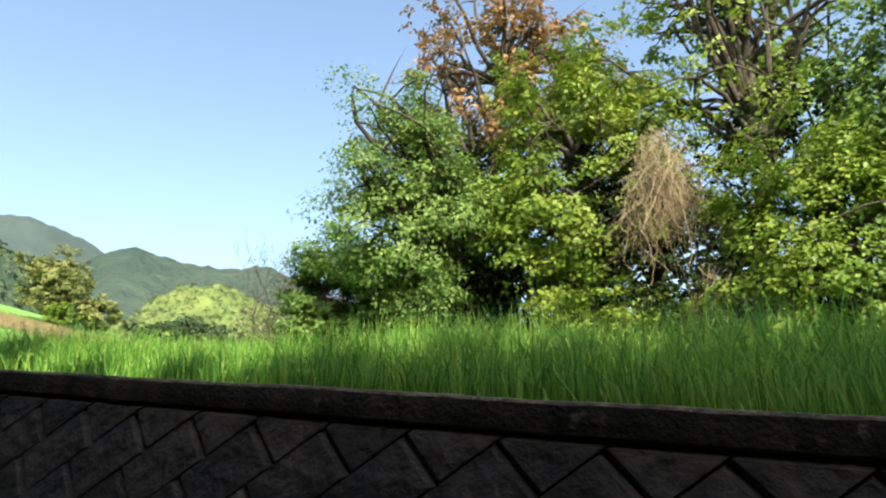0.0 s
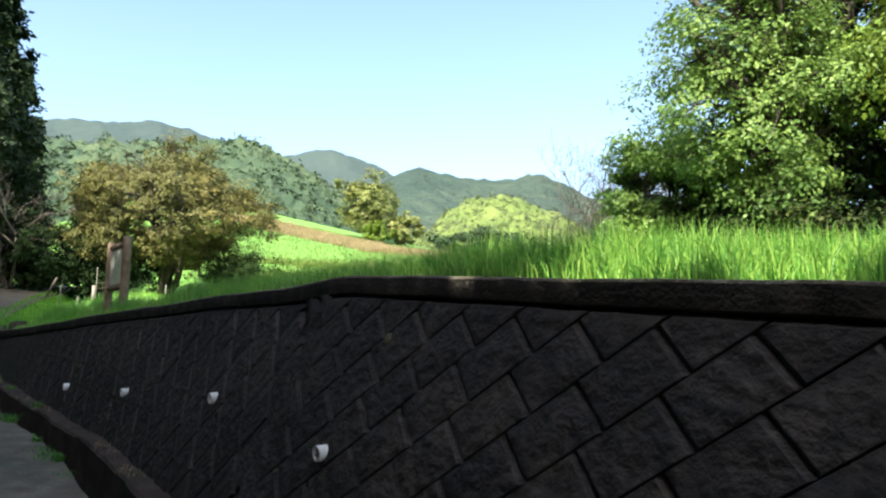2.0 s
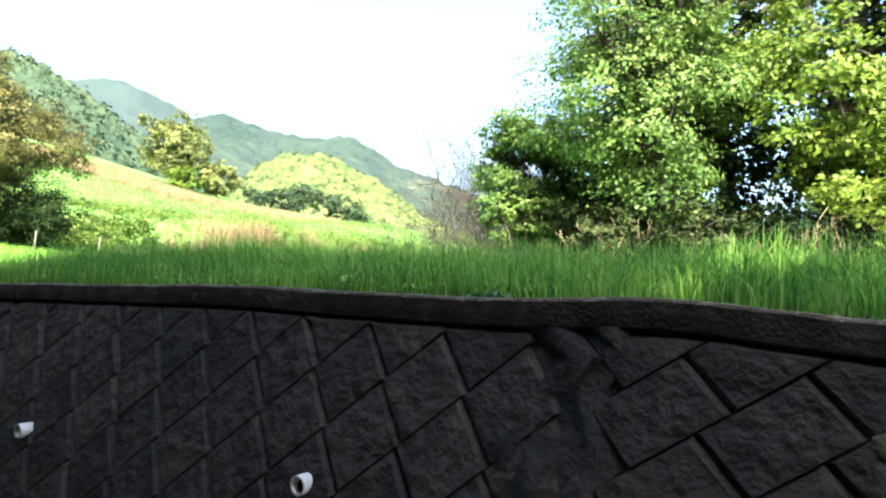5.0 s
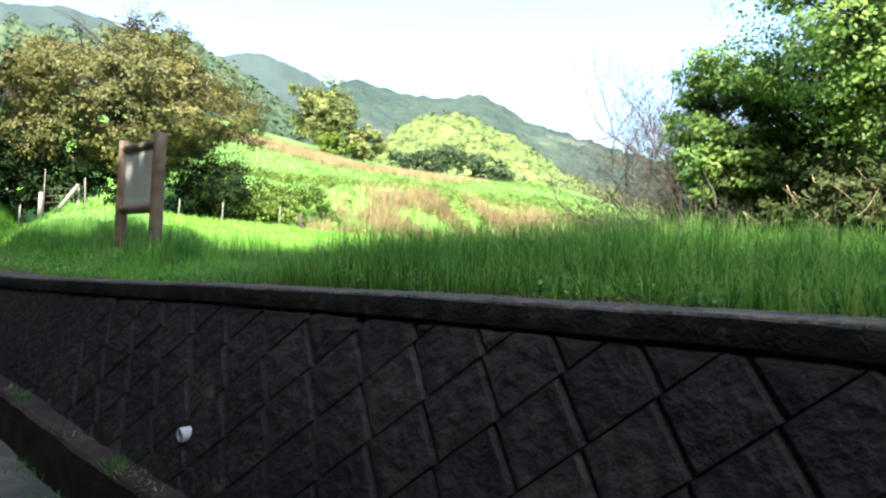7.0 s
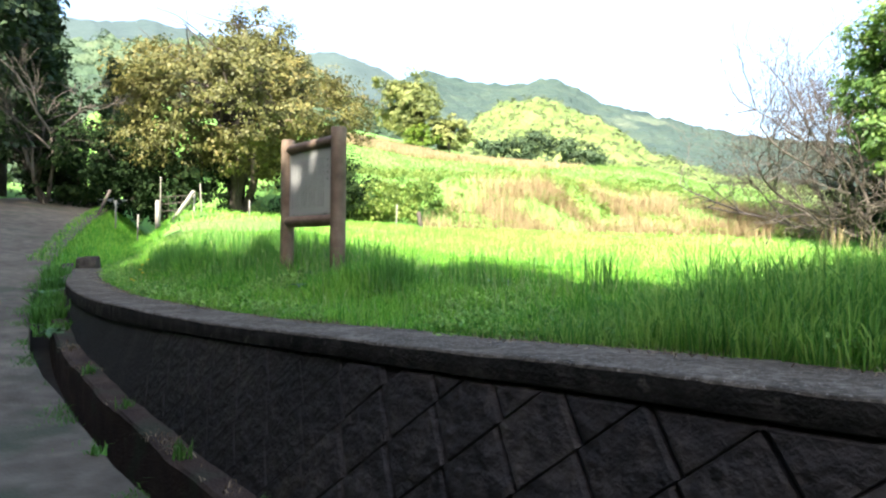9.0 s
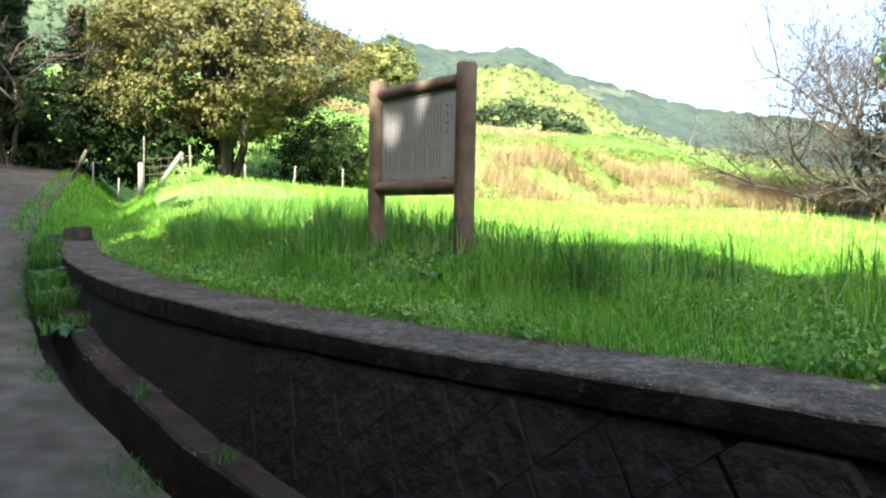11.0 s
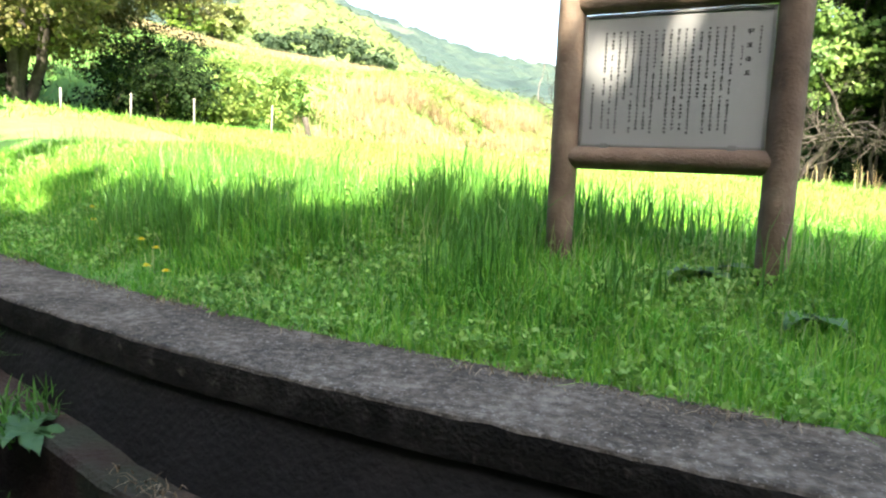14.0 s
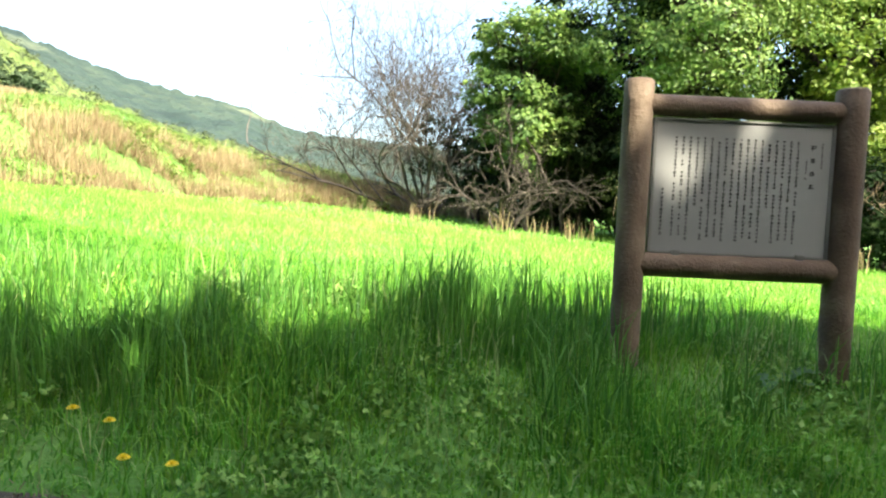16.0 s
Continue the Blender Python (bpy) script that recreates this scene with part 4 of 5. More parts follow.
c0 = cedar(-29.5, 17.2, 15, 2.6, 60)
for x, y, k in ((-32.5, 20.3, 1.0), (-35.5, 23.5, 0.78), (-33.0, 15.5, 1.05), (-40.0, 27.5, 0.66), (-36.5, 28.5, 0.46), (-38.5, 31.5, 0.5), (-42.0, 33.5, 0.52), (-46.0, 39.0, 0.5)):
    copy_thing(c0, pose(x, y, gz(x, y), 0, 0, 70 * k * 10) @ Matrix.Scale(k, 4))

# unseen shading trees across the lane, behind the walker; heights set the shadow edge
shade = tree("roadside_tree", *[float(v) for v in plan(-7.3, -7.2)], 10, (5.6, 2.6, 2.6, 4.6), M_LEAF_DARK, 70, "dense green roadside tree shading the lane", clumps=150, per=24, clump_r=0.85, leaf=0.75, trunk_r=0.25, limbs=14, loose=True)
SHADE_S = [(-25.0 + 2.4 * k, -7.2, 1.16 + 0.03 * math.sin(k * 1.7)) for k in range(8)]
SHADE_S += [(-5.8, -7.2, 1.14), (-3.6, -7.1, 1.02), (-1.6, -7.1, 0.9), (0.5, -7.0, 0.9), (2.4, -7.1, 1.1), (4.2, -7.1, 1.17), (6.0, -7.2, 1.07), (7.8, -7.0, 1.12), (9.6, -7.1, 1.13), (11.4, -7.2, 1.0), (13.4, -7.2, 0.98), (15.6, -7.3, 0.97), (17.8, -7.4, 1.09), (20.2, -7.6, 1.15), (22.6, -7.8, 1.17), (25.0, -8.0, 1.15)]
# rows behind, added out of view to stop sunlight leaking through
SHADE_S += [(-24.0 + 2.5 * k, -9.6, 0.98 + 0.03 * math.sin(k * 2.3)) for k in range(18)]
SHADE_S += [(-27.0 + 2.6 * k, -11.8, 1.1) for k in range(9)]
for k, (s, m, sc) in enumerate(SHADE_S):
    x, y = plan(s, m)
    copy_thing(shade, pose(float(x), float(y), gz(x, y), 0, 0, 47 * k) @ Matrix.Scale(sc, 4))


def branching(tubes, rng, p, d, L, r, depth):
    p, d = np.asarray(p, float), np.asarray(d, float)
    pts, n = [p], 5
    for _ in range(n):
        d = d + rng.normal(size=3) * 0.16
        d = d / np.linalg.norm(d)
        p = p + d * L / n
        pts.append(p)
    tubes.add(pts, [r * (1 - 0.45 * i / n) for i in range(n + 1)], 5 if depth > 1 else 3, cap=False)
    if depth:
        for _ in range(int(rng.integers(3, 5))):
            i = int(rng.integers(2, n + 1))
            e = d + rng.normal(size=3) * 0.55 + np.array([0, 0, 0.12])
            branching(tubes, rng, pts[i], e / np.linalg.norm(e), L * rng.uniform(0.5, 0.8), r * 0.56, depth - 1)


def bare_shrub(x, y, seed, L, label, dirs, r=0.06, bark=M_TWIG):
    rng = np.random.default_rng(seed)
    top = tagged(new("bare_shrub"), label, "shrub")
    top.location = (x, y, gz(x, y))
    for d in dirs:
        t = Tubes()
        branching(t, rng, (0, 0, -0.1), np.array(d) / np.linalg.norm(d), L * rng.uniform(0.8, 1.1), r, 4)
        part("branch", t.mesh("branch", bark), top)
    return top


twiggy = bare_shrub(-4.0, 31.0, 80, 4.1, "leafless grey-brown tree with a dome of fine spreading twigs", ((-1, 0.1, 0.6), (-0.8, -0.3, 0.8), (-0.4, -0.4, 1), (0.2, -0.3, 1), (-1, -0.5, 0.5), (-0.5, 0.3, 1.1), (-0.7, -0.6, 0.5), (0.1, 0.1, 1.2), (-0.2, -0.8, 0.7), (0.5, -0.6, 0.8)), 0.075)
rng_t = np.random.default_rng(84)
tp = crown_points(rng_t, 470, (-0.7, -0.5, 3.7), (4.5, 3.2, 3.9), 0.3, 0.12)
tp = tp[tp[:, 2] > 0.8]
tq = np.repeat(tp, 55, axis=0) + rng_t.normal(size=(len(tp) * 55, 3)) * 0.42
part("twig_growth", blades(tq[:, :2], rng_t.uniform(0.12, 0.42, len(tq)), 0.018, 1.2, M_TWIGEND, "twig_growth", rng=rng_t, z=tq[:, 2], simple=True), twiggy, "grey-brown fine dry twigs")
bare_shrub(-4.83, 23.6, 81, 1.75, "leafless dark shrub leaning from the thicket", ((-0.9, -0.3, 0.9), (-0.3, -0.4, 1), (-1, -0.2, 0.6), (-0.6, -0.2, 1.1), (0.1, -0.4, 1)), 0.075, M_BARK)
bare_shrub(-27.7, 18.6, 82, 2.3, "dead grey tree standing before the cedars", ((0.3, -0.3, 1), (0.5, -0.2, 1.1), (0.1, -0.5, 1.2), (-0.3, -0.2, 1.2)), 0.07)


def vines(x, y, z0, w, h, n, seed, label):
    rng = np.random.default_rng(seed)
    t = Tubes()
    for _ in range(n):
        u = float(np.clip(rng.normal() * 0.5, -1.1, 1.1))
        a = np.array([u * w, rng.normal() * 0.4, h * (1.0 - 0.3 * u * u) * rng.uniform(0.6, 1.0)])
        pts, L = [a], h * rng.uniform(0.15, 0.6) * (1 - 0.3 * abs(u))
        d = np.array([rng.normal() * 0.35 - 0.25 * u, rng.normal() * 0.2, -1.0])
        for i in range(6):
            d = d + rng.normal(size=3) * np.array([0.3, 0.3, 0.15])
            a = a + d / np.linalg.norm(d) * L / 6
            pts.append(a)
        r = rng.uniform(0.004, 0.012)
        t.add(pts, [r * (1 - 0.1 * i) for i in range(7)], 4, cap=False)
    ob = new("dry_vine_curtain", t.mesh("dry_vine_curtain", M_VINE))
    ob.location = (x, y, z0)
    return tagged(ob, label, "vine", kind="stuff")


vines(5.9, 16.7, 4.6, 0.95, 5.2, 420, 90, "curtain of dry brown vines hanging in the thicket")
vines(6.8, 16.0, 2.6, 0.9, 3.4, 160, 91, "dry brown vines hanging in the thicket")
vines(-1.0, 20.4, 2.3, 3.0, 2.4, 110, 92, "dry brown stems and vines along the thicket edge")
vines(3.0, 17.8, 2.3, 2.6, 2.4, 120, 93, "dry brown stems and vines along the thicket edge")

# ---- bank plants ----
def bank_band(n, x0, x1, d0, d1):
    x = RNG.uniform(x0, x1, n)
    y = bank_foot(x) + RNG.uniform(d0, d1, n)
    return x, y


bx_, by_ = bank_band(1900, -26, 2, 0.0, 22)
keep = patchy(bx_ * 0.35 + 2, by_ * 0.5) > 0.42 + 0.012 * (by_ - bank_foot(bx_))
bx_, by_ = bx_[keep], by_[keep]
stuff("bank_bushes", leaf_cloud(np.column_stack((bx_, by_, ground_z(bx_, by_) + 0.12)), RNG.uniform(0.2, 0.5, len(bx_)), 70, 0.1, M_BANK, "bank_bushes", 0.6), "yellow-green bushes over the field bank", "bushes")
bx_, by_ = bank_band(60000, -17.5, 0, -0.2, 4.6)
keep = patchy(bx_ * 0.8 + 1, by_ * 1.1) + 0.1 * RNG.normal(size=len(bx_)) > 0.5
xy = np.column_stack((bx_, by_))[keep]
stuff("dry_reeds", blades(xy, 0.7 * RNG.uniform(0.4, 1.2, len(xy)), 0.03, 0.8, M_REED, "dry_reeds", droop=0.9, simple=True), "pale dry reeds drooping down the bank", "reeds")
bx_, by_ = bank_band(26000, -50, -19, 25, 34)
xy = np.column_stack((bx_, by_))
stuff("dry_crest_grass", blades(xy, 0.5 * RNG.uniform(0.5, 1.2, len(xy)), 0.07, 0.6, M_REED, "dry_crest_grass", simple=True), "pale dry grass on the crest of the bank", "grass")
bx_, by_ = bank_band(75, -22.0, -17.6, -0.8, 1.6)
stuff("bank_foot_bushes", leaf_cloud(np.column_stack((bx_, by_, ground_z(bx_, by_) + RNG.uniform(0.3, 1.2, 75))), RNG.uniform(0.3, 0.55, 75), 110, 0.12, M_BANK, "bank_foot_bushes"), "light green saplings at the foot of the bank", "bushes")

for k, (x, y, n, h) in enumerate(((-7.6, 23.6, 26, 0.6), (-6.0, 22.4, 30, 0.7), (-4.6, 20.9, 24, 0.65), (-3.2, 19.6, 34, 0.8), (-1.6, 18.3, 26, 0.7), (-8.6, 24.6, 20, 0.5), (0.2, 17.2, 24, 0.7), (-5.3, 21.6, 16, 0.6), (2.0, 15.9, 24, 0.7), (3.8, 14.6, 24, 0.7))):
    tuft(x, y, n, h, 0.35, M_REED, "dry_stalk_clump", "pale dry weed stalks standing at the field edge", "dry weeds", 0.02, 0.2)

# ---- distance ----
CX, CY, CZ = -8.0, 4.5, 2.3


def ridge(name, table, r0, r1, r2, mat, bump, label, zfoot=4.0, nb=420, nr=46, seed=0, freq=0.12):
    b = np.radians(np.linspace(table[0][0], table[-1][0], nb))
    el = np.interp(np.degrees(b), [t[0] for t in table], [t[1] for t in table])
    k = np.exp(-0.5 * (np.arange(-6, 7) / 2.5) ** 2)
    el = np.convolve(np.pad(el, 6, mode="edge"), k / k.sum(), "valid")
    rr = np.concatenate((np.linspace(r0, r1, nr - 8), np.linspace(r1, r2, 9)[1:]))
    B, Rr = np.meshgrid(b, rr)
    E_ = np.meshgrid(el, rr)[0]
    up = np.clip((Rr - r0) / (r1 - r0), 0, 1)
    zc = zfoot + (CZ + E_ * r1 - zfoot) * np.where(Rr <= r1, up ** 1.1, 1 - 0.7 * (Rr - r1) / (r2 - r1))
    X, Y = CX - Rr * np.sin(B), CY + Rr * np.cos(B)
    flat = np.stack((X.ravel(), Y.ravel(), zc.ravel()), 1)
    nz = np.array([noise.fractal(Vector((p[0] * freq, p[1] * freq, seed)), 0.8, 2.1, 4) for p in flat])
    flat[:, 2] += nz * bump
    flat[:, 0] += np.roll(nz, 5) * bump * 0.7
    q = (np.arange(len(rr) - 1)[:, None] * nb + np.arange(nb - 1)[None, :]).ravel()
    f = np.stack((q, q + nb, q + nb + 1, q + 1), 1)
    return tagged(new(name, array_mesh(name, flat, f.ravel(), np.full(len(f), 4), mat, True)), label, "hill", kind="structure")


ridge("backdrop_farthest_ridge", [(10, 0.1), (20, 0.2), (27, 0.25), (29, 0.272), (32.4, 0.293), (34.5, 0.289), (38, 0.27), (43, 0.297), (47, 0.312), (52, 0.3), (70, 0.27), (85, 0.2)], 500, 900, 1200, M_FARTHEST, 4, "farthest mountain ridge, coloured blue-green for haze", 30, freq=0.03, seed=1)
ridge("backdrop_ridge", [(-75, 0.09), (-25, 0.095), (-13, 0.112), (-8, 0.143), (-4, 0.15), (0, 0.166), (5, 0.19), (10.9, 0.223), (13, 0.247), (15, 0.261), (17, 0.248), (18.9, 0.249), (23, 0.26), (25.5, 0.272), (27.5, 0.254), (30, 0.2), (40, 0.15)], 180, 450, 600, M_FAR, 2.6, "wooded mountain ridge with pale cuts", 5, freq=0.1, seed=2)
ridge("backdrop_cedar_hill", [(15, 0.03), (22, 0.11), (27, 0.18), (30, 0.22), (35, 0.273), (37, 0.29), (40, 0.305), (44, 0.296), (48, 0.284), (52, 0.276), (75, 0.26), (100, 0.2)], 70, 200, 280, M_FORESTL, 2.4, "dark cedar forest hill", 5, freq=0.2, seed=3)
ridge("backdrop_mound", [(-14, 0.05), (-6, 0.085), (2, 0.115), (6.3, 0.145), (9, 0.178), (10.8, 0.195), (13.5, 0.22), (16.5, 0.232), (19, 0.22), (20.3, 0.205), (22.5, 0.17), (26, 0.13), (30, 0.1)], 62, 108, 140, M_MOUND, 0.9, "rounded hillock of spring-green woodland", 5, freq=0.45, seed=4)


def woods(name, hill, n, r, per, leaf, mat, label, limit):
    me = bpy.data.objects[hill].data
    co = np.empty(len(me.vertices) * 3)
    me.vertices.foreach_get("co", co)
    co = co.reshape(-1, 3)
    d = np.hypot(co[:, 0] - CX, co[:, 1] - CY)
    co = co[(d < limit) & (co[:, 2] > 6)]
    pick = co[RNG.integers(0, len(co), n)]
    stuff(name, leaf_cloud(pick, r * RNG.uniform(0.5, 1.2, n), per, leaf, mat, name), label, "woods")


woods("hillock_wood", "backdrop_mound", 2600, 0.9, 30, 0.24, M_MOUNDLEAF, "spring-green treetops over the hillock", 112)
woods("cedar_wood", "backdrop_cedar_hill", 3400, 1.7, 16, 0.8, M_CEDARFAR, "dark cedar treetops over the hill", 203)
tree("spring_tree", -38.2, 65.0, 8, (4.0, 3.3, 3.0, 3.2), M_SPRING, 100, "large yellow-green tree standing beyond the bank", clumps=150, per=120, clump_r=0.8, leaf=0.26, trunk_r=0.3, limbs=14)
tree("spring_tree", -34.0, 66.0, 4, (2.0, 2.2, 2.0, 1.6), M_SPRING, 101, "small green tree beyond the bank", clumps=70, per=90, clump_r=0.6, leaf=0.24, trunk_r=0.15, limbs=8)
tree("spring_tree", -36.0, 63.5, 3, (1.3, 1.8, 1.6, 1.1), M_LEAF_YELLOW, 102, "low pale bush under the tree beyond the bank", "shrub", clumps=50, per=80, clump_r=0.5, leaf=0.22, trunk_r=0.1, limbs=6)
xs_ = RNG.uniform(-31, -19.5, 70)
ys_ = 68.5 + 0.2 * (xs_ + 25) + RNG.uniform(-1.5, 1.5, 70)
hs_ = RNG.random(70) * (2.6 - 0.25 * np.abs(xs_ + 25.5))
stuff("far_dark_bushes", leaf_cloud(np.column_stack((xs_, ys_, ground_z(xs_, ys_) + 0.3 + hs_)), RNG.uniform(0.6, 1.1, 70), 100, 0.3, M_CEDARFAR, "far_dark_bushes"), "dark bushes below the hillock", "bushes")

# ---- small plants by the board ----
def dandelion(x, y, h):
    z = gz(x, y)
    top = tagged(new("dandelion"), "yellow dandelion flower in the grass", "flower", "dandelions by the wall")
    top.location = (x, y, z)
    t = Tubes()
    t.add([(0, 0, 0), (0.01, 0, h * 0.6), (0.0, 0.01, h)], [0.003, 0.003, 0.0025], 5)
    part("stem", t.mesh("stem", M_GRASS), top)
    v, f = [], []
    for ringr, tilt, cnt in ((0.022, 0.004, 14), (0.016, 0.01, 11), (0.009, 0.014, 7)):
        for k in range(cnt):
            w = 2 * math.pi * (k + ringr * 100) / cnt
            q = len(v)
            c, s_ = math.cos(w), math.sin(w)
            v += [(0.002 * c, 0.002 * s_, h), (ringr * c - 0.004 * s_, ringr * s_ + 0.004 * c, h + tilt), (ringr * 1.05 * c, ringr * 1.05 * s_, h + tilt * 1.1), (ringr * c + 0.004 * s_, ringr * s_ - 0.004 * c, h + tilt)]
            f.append((q, q + 1, q + 2, q + 3))
    part("petals", mesh_of("petals", v, f, M_YELLOW), top)


for s, m in ((18.1, 0.75), (17.96, 0.75), (17.83, 0.6), (17.66, 0.6), (18.9, 0.9), (19.1, 1.0)):
    x, y = plan(s, m)
    dandelion(float(x), float(y), 0.16 + 0.04 * math.sin(s * 7))


def dock(x, y, n, L, seed, z=None, label="broad-leaved dock plant in the meadow", group="dock plants by the board"):
    rnd = random.Random(seed)
    top = tagged(new("dock_plant"), label, "weed", group)
    top.location = (x, y, gz(x, y) if z is None else z)
    for k in range(n):
        w = 2 * math.pi * k / n + rnd.uniform(-0.3, 0.3)
        l, up = L * rnd.uniform(0.7, 1.1), rnd.uniform(0.5, 1.0)
        v, f = [], []
        for i in range(8):
            t = i / 7
            hw = l * 0.22 * math.sin(math.pi * min(1, 0.08 + t * 0.92)) ** 0.8 + 0.003
            d, zz = l * t, l * (up * t - 0.75 * t * t) + 0.02
            for o, dz in ((-1, 0.12), (0, 0), (1, 0.12)):
                v.append((d * math.cos(w) - o * hw * math.sin(w), d * math.sin(w) + o * hw * math.cos(w), zz + dz * hw + 0.01 * math.sin(9 * t + o)))
        for i in range(7):
            for j in range(2):
                a = i * 3 + j
                f.append((a, a + 1, a + 4, a + 3))
        part("leaf", mesh_of("leaf", v, f, M_BROADLEAF, True), top)


for k, (s, m, n, L) in enumerate(((14.7, 1.3, 5, 0.2), (15.15, 1.65, 5, 0.22), (14.1, 1.75, 6, 0.24), (13.7, 1.4, 5, 0.18), (13.4, 2.3, 6, 0.22))):
    x, y = plan(s, m)
    dock(float(x), float(y), n, L, k)

for s, m in ((6.35, 0.42), (6.15, 0.6)):
    x, y = plan(s, m)
    dock(float(x), float(y), 5, 0.13, int(s * 10))

for s, m, n, L in ((17.4, -0.26, 11, 0.19), (18.6, -0.2, 11, 0.24), (19.7, -0.2, 11, 0.26), (20.8, -0.15, 10, 0.26)):
    x, y = plan(s, m)
    dock(float(x), float(y), n, L, int(s * 10), float(zroad(s)) + 0.03, "grey-green leafy weed growing beside the drain", "weeds beside the drain")

# ---- the wall's blocks ----
# the two stretches: (from s, to s, crossing s, crossing z, block length, course, shift from course to course, directions of the joints)
STRETCHES = ((-8.0, 5.76, 4.775, 1.8, 0.345, 0.22, 0.124, radians(37), radians(46.5)),
             (5.78, 14.7, 8.38, 1.745, 0.31, 0.27, 0.03, radians(44), radians(52)))
D1 = (-math.cos(radians(40)), math.sin(radians(40)))
SL = math.sqrt(1 + BATTER * BATTER)


def clip(poly, keep):
    """Keeps the side of a convex polygon where keep(p) >= 0."""
    out = []
    for i, p in enumerate(poly):
        q = poly[(i + 1) % len(poly)]
        a, b = keep(p), keep(q)
        if a >= 0:
            out.append(p)
        if (a >= 0) != (b >= 0):
            t = a / (a - b)
            out.append((p[0] + (q[0] - p[0]) * t, p[1] + (q[1] - p[1]) * t))
    return out


def shrink(poly, d):
    """Sets the edges of a convex polygon inwards: by d, and less along the long bed joints."""
    n, out = len(poly), []
    area = sum(poly[i][0] * poly[(i + 1) % n][1] - poly[(i + 1) % n][0] * poly[i][1] for i in range(n))
    sg = 1 if area > 0 else -1
    lines = []
    for i in range(n):
        p, q = Vector(poly[i]), Vector(poly[(i + 1) % n])
        e = (q - p).normalized() if (q - p).length > 1e-6 else Vector((1, 0))
        m = Vector((-e.y, e.x)) * sg
        bed = abs(e.x * D1[0] + e.y * SL * D1[1]) > 0.9
        lines.append((m, m.dot(p) + d * (0.3 if bed else 1.05)))
    for i in range(n):
        (m0, c0), (m1, c1) = lines[i - 1], lines[i]
        det = m0.x * m1.y - m0.y * m1.x
        if abs(det) < 0.15:
            out.append(tuple(Vector(poly[i]) + (m0 + m1) * d * 0.4))
        else:
            out.append(((c0 * m1.y - c1 * m0.y) / det, (m0.x * c1 - m1.x * c0) / det))
    return out


def block_geometry(poly, rnd, k=1.0):
    """poly in (s, height) on the slope. The face is proud, its edges rounded, its skin uneven."""
    outer, mid, inner = shrink(poly, 0.003 * k), shrink(poly, 0.007 * k), shrink(poly, 0.019 * k)
    cs, cz = sum(p[0] for p in inner) / len(inner), sum(p[1] for p in inner) / len(inner)
    rows = [[face_point(s, z, -0.011 * k) for s, z in outer], [face_point(s, z, 0.002) for s, z in mid], [face_point(s, z, (0.014 + rnd.uniform(-0.003, 0.005)) * k) for s, z in inner]]
    n = len(poly)
    v = rows[0] + rows[1] + rows[2] + [face_point(cs, cz, (0.018 + rnd.uniform(-0.004, 0.006)) * k)]
    f = []
    for r in range(2):
        for i in range(n):
            f.append((r * n + i, r * n + (i + 1) % n, (r + 1) * n + (i + 1) % n, (r + 1) * n + i))
    for i in range(n):
        f.append((2 * n + i, 2 * n + (i + 1) % n, 3 * n))
    return v, f


def fix_normals(me):
    bm = bmesh.new()
    bm.from_mesh(me)
    bmesh.ops.recalc_face_normals(bm, faces=bm.faces[:])
    for fc in bm.faces:
        if fc.normal.dot(Vector((-UY, UX, 0.3))) < 0 and len(fc.verts) == 3:
            bmesh.ops.reverse_faces(bm, faces=bm.faces[:])
            break
    bm.to_mesh(me)
    bm.free()


rb = random.Random(3)
rest_v, rest_f = [], []
cells = []
for lo, hi, s0, z0, LONG, COURSE, SHIFT, up_, down_ in STRETCHES:
    for i in range(-90, 90):
        for j in range(-90, 70):
            a, b = i * LONG - j * SHIFT, j * COURSE
            poly = [(s0 - math.cos(up_) * u - math.cos(down_) * w, z0 + (math.sin(up_) * u - math.sin(down_) * w) / SL)
                    for u, w in ((a, b), (a + LONG, b), (a + LONG, b + COURSE), (a, b + COURSE))]
            if lo < sum(q[0] for q in poly) / 4 < hi and 0.0 < sum(q[1] for q in poly) / 4 < 2.6:
                cells.append(poly)
for poly in cells:
    sc = sum(p[0] for p in poly) / 4
    poly = clip(poly, lambda p: float(zunder(p[0])) - 0.005 - p[1])
    if len(poly) >= 3:
        poly = clip(poly, lambda p: p[1] - float(zroad(p[0])))
    if len(poly) < 3:
        continue
    ar = abs(sum(poly[k][0] * poly[(k + 1) % len(poly)][1] - poly[(k + 1) % len(poly)][0] * poly[k][1] for k in range(len(poly)))) / 2
    if ar < 0.006:
        continue
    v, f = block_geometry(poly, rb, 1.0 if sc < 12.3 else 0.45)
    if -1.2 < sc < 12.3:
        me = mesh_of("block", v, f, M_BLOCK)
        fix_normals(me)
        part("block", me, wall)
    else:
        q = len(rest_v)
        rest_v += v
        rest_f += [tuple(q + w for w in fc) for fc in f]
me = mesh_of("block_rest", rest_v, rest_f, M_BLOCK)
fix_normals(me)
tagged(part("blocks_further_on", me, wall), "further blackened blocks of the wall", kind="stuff")

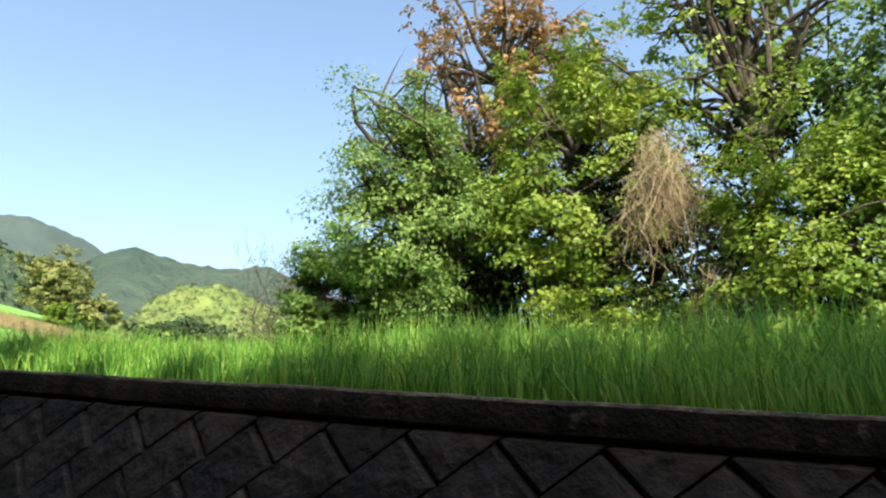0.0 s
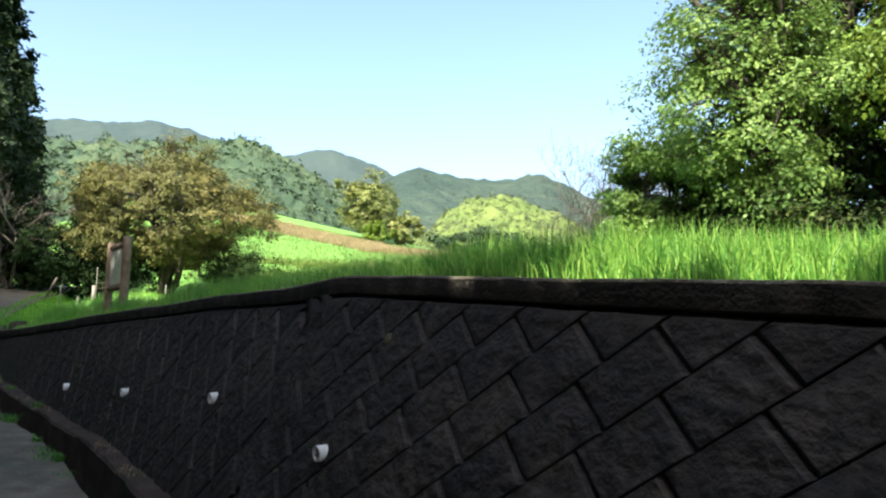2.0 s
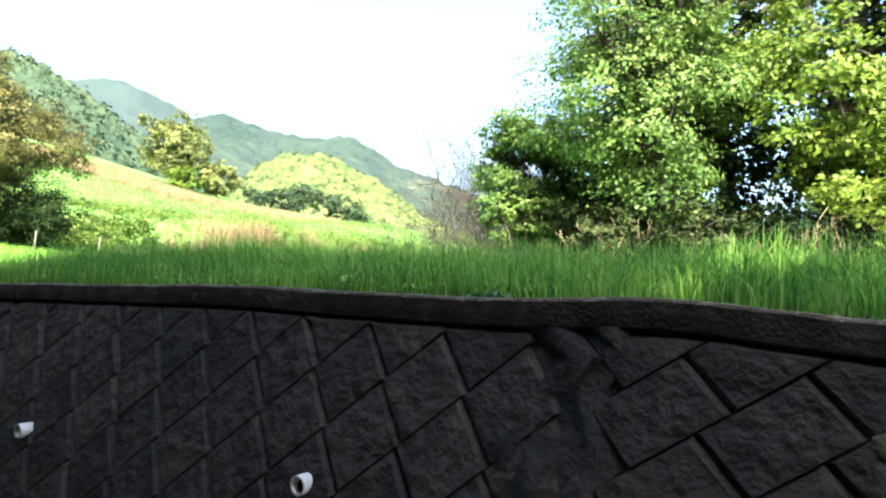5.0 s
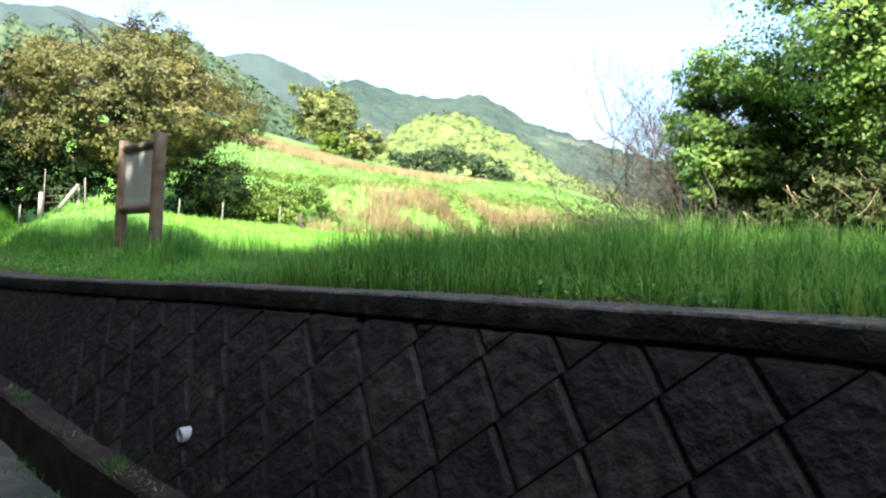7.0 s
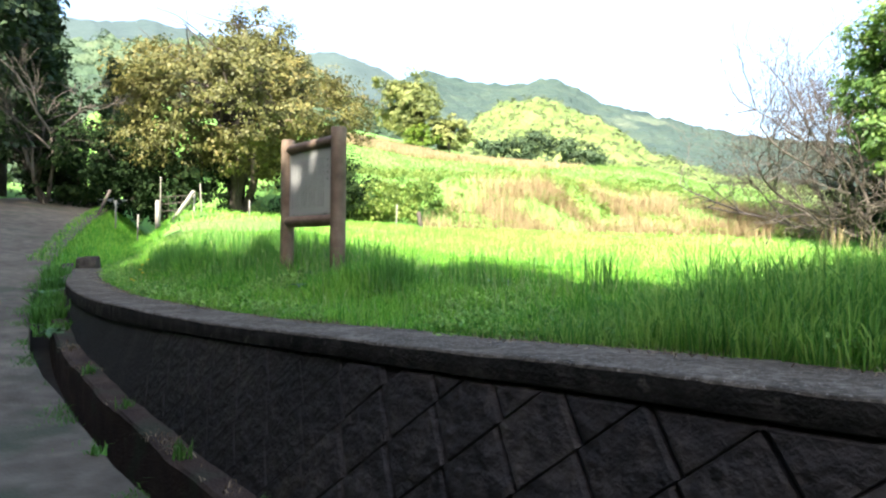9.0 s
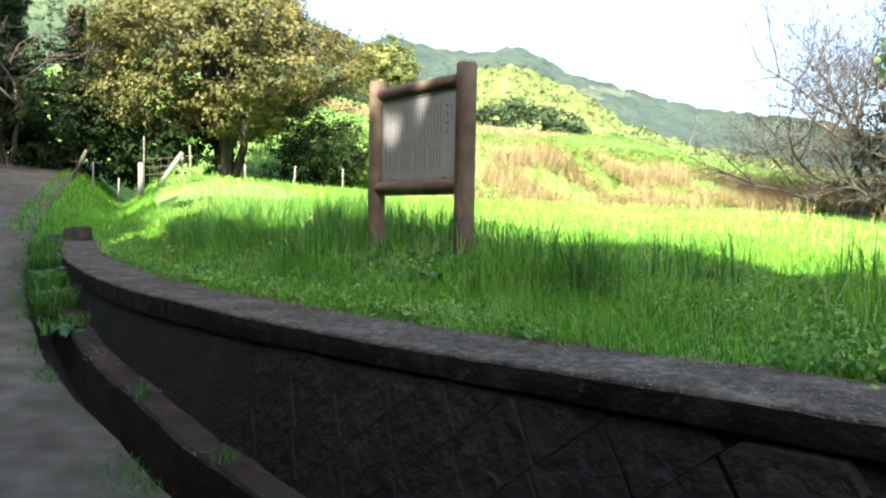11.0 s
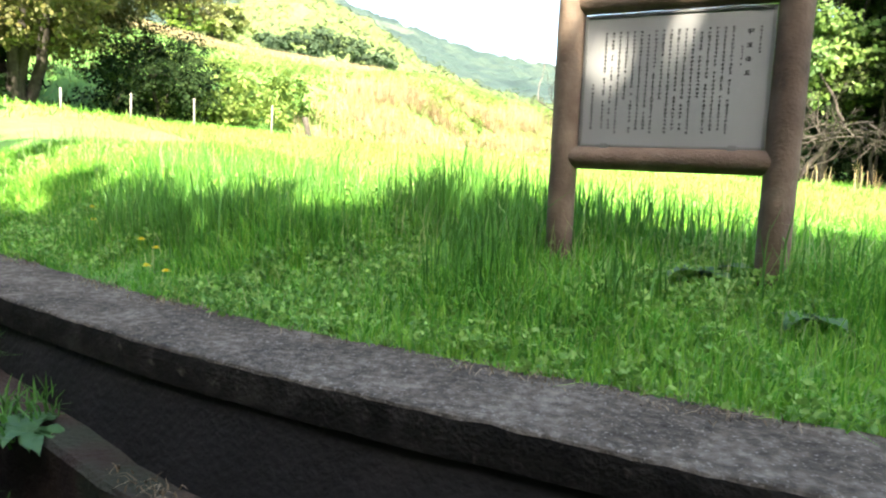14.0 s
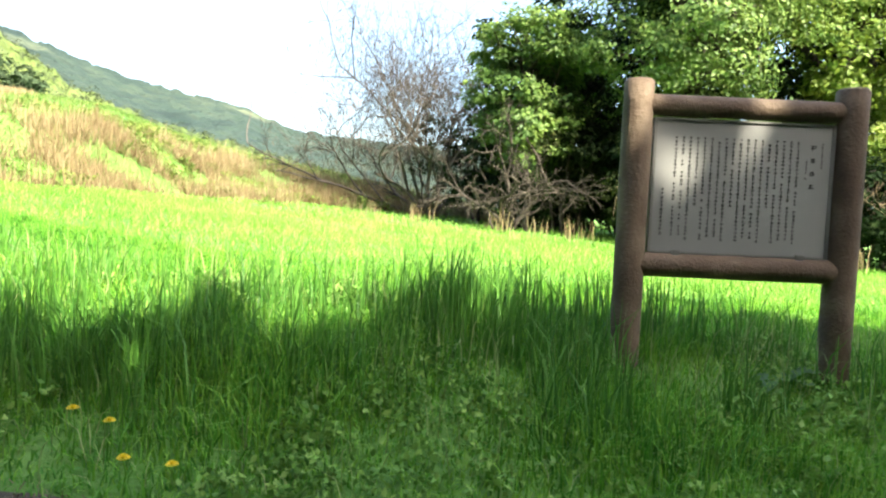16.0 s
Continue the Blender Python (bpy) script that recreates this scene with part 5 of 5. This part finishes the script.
# the smooth rendered stretch of the wall round the bend
pv, pf, rows_ = [], [], 7
ss = np.arange(14.5, 22.75, 0.15)
for s in ss:
    lo, hi = float(zroad(s)) - 0.1, float(zunder(s)) + 0.005
    for j in range(rows_):
        z = lo + (hi - lo) * j / (rows_ - 1)
        pv.append(face_point(float(s), z, (0.004 + 0.008 * noise.noise(Vector((float(s) * 2, z * 3, 4)))) * min(1, (float(s) - 14.45) * 3) - 0.004))
for i in range(len(ss) - 1):
    for j in range(rows_ - 1):
        a = i * rows_ + j
        pf.append((a, a + rows_, a + rows_ + 1, a + 1))
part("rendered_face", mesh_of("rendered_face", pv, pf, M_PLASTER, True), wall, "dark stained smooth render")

# rough mortar where the two stretches of wall meet
pv, pf, cols, rows_ = [], [], 9, 16
for j in range(rows_):
    for i in range(cols):
        s = 5.6 + (0.36 + 0.1 * math.sin(j * 1.3)) * i / (cols - 1) + 0.05 * math.sin(j * 2.1)
        lo, hi = float(zroad(s)) - 0.1, float(zunder(s)) + 0.005
        z = lo + (hi - lo) * j / (rows_ - 1)
        edge_ = 0 < i < cols - 1
        pv.append(face_point(s, z, (0.014 + 0.06 * noise.noise(Vector((s * 9, z * 7, 0))) + 0.04 * noise.noise(Vector((s * 23, z * 19, 5)))) if edge_ else -0.02))
for j in range(rows_ - 1):
    for i in range(cols - 1):
        a = j * cols + i
        pf.append((a, a + cols, a + cols + 1, a + 1))
part("mortar_seam", mesh_of("mortar_seam", pv, pf, M_PATCH, True), wall, "rough grey mortar seam")


def lichen(s0, z0, r, seed):
    """A thin ragged crust on the block face."""
    rnd = random.Random(seed)
    n = 22
    rim = [r * (0.7 + 0.3 * math.sin(3 * k + seed) * rnd.random() + 0.25 * rnd.random()) for k in range(n)]
    v = [face_point(s0, z0, 0.03)]
    for f_, out in ((0.55, 0.028), (1.0, 0.012)):
        for k in range(n):
            w = 2 * math.pi * k / n
            v.append(face_point(s0 + f_ * rim[k] * math.cos(w), z0 + 1.25 * f_ * rim[k] * math.sin(w), out))
    f = [(0, 1 + (k + 1) % n, 1 + k) for k in range(n)]
    f += [(1 + k, 1 + (k + 1) % n, 1 + n + (k + 1) % n, 1 + n + k) for k in range(n)]
    me = mesh_of("lichen_patch", v, f, M_LICHEN, True)
    part("lichen_patch", me, wall, "pale grey-yellow lichen crust")


for k, (s0, z0, r) in enumerate(((10.4, 1.36, 0.065), (4.92, 1.66, 0.04))):
    lichen(s0, z0, r, k)
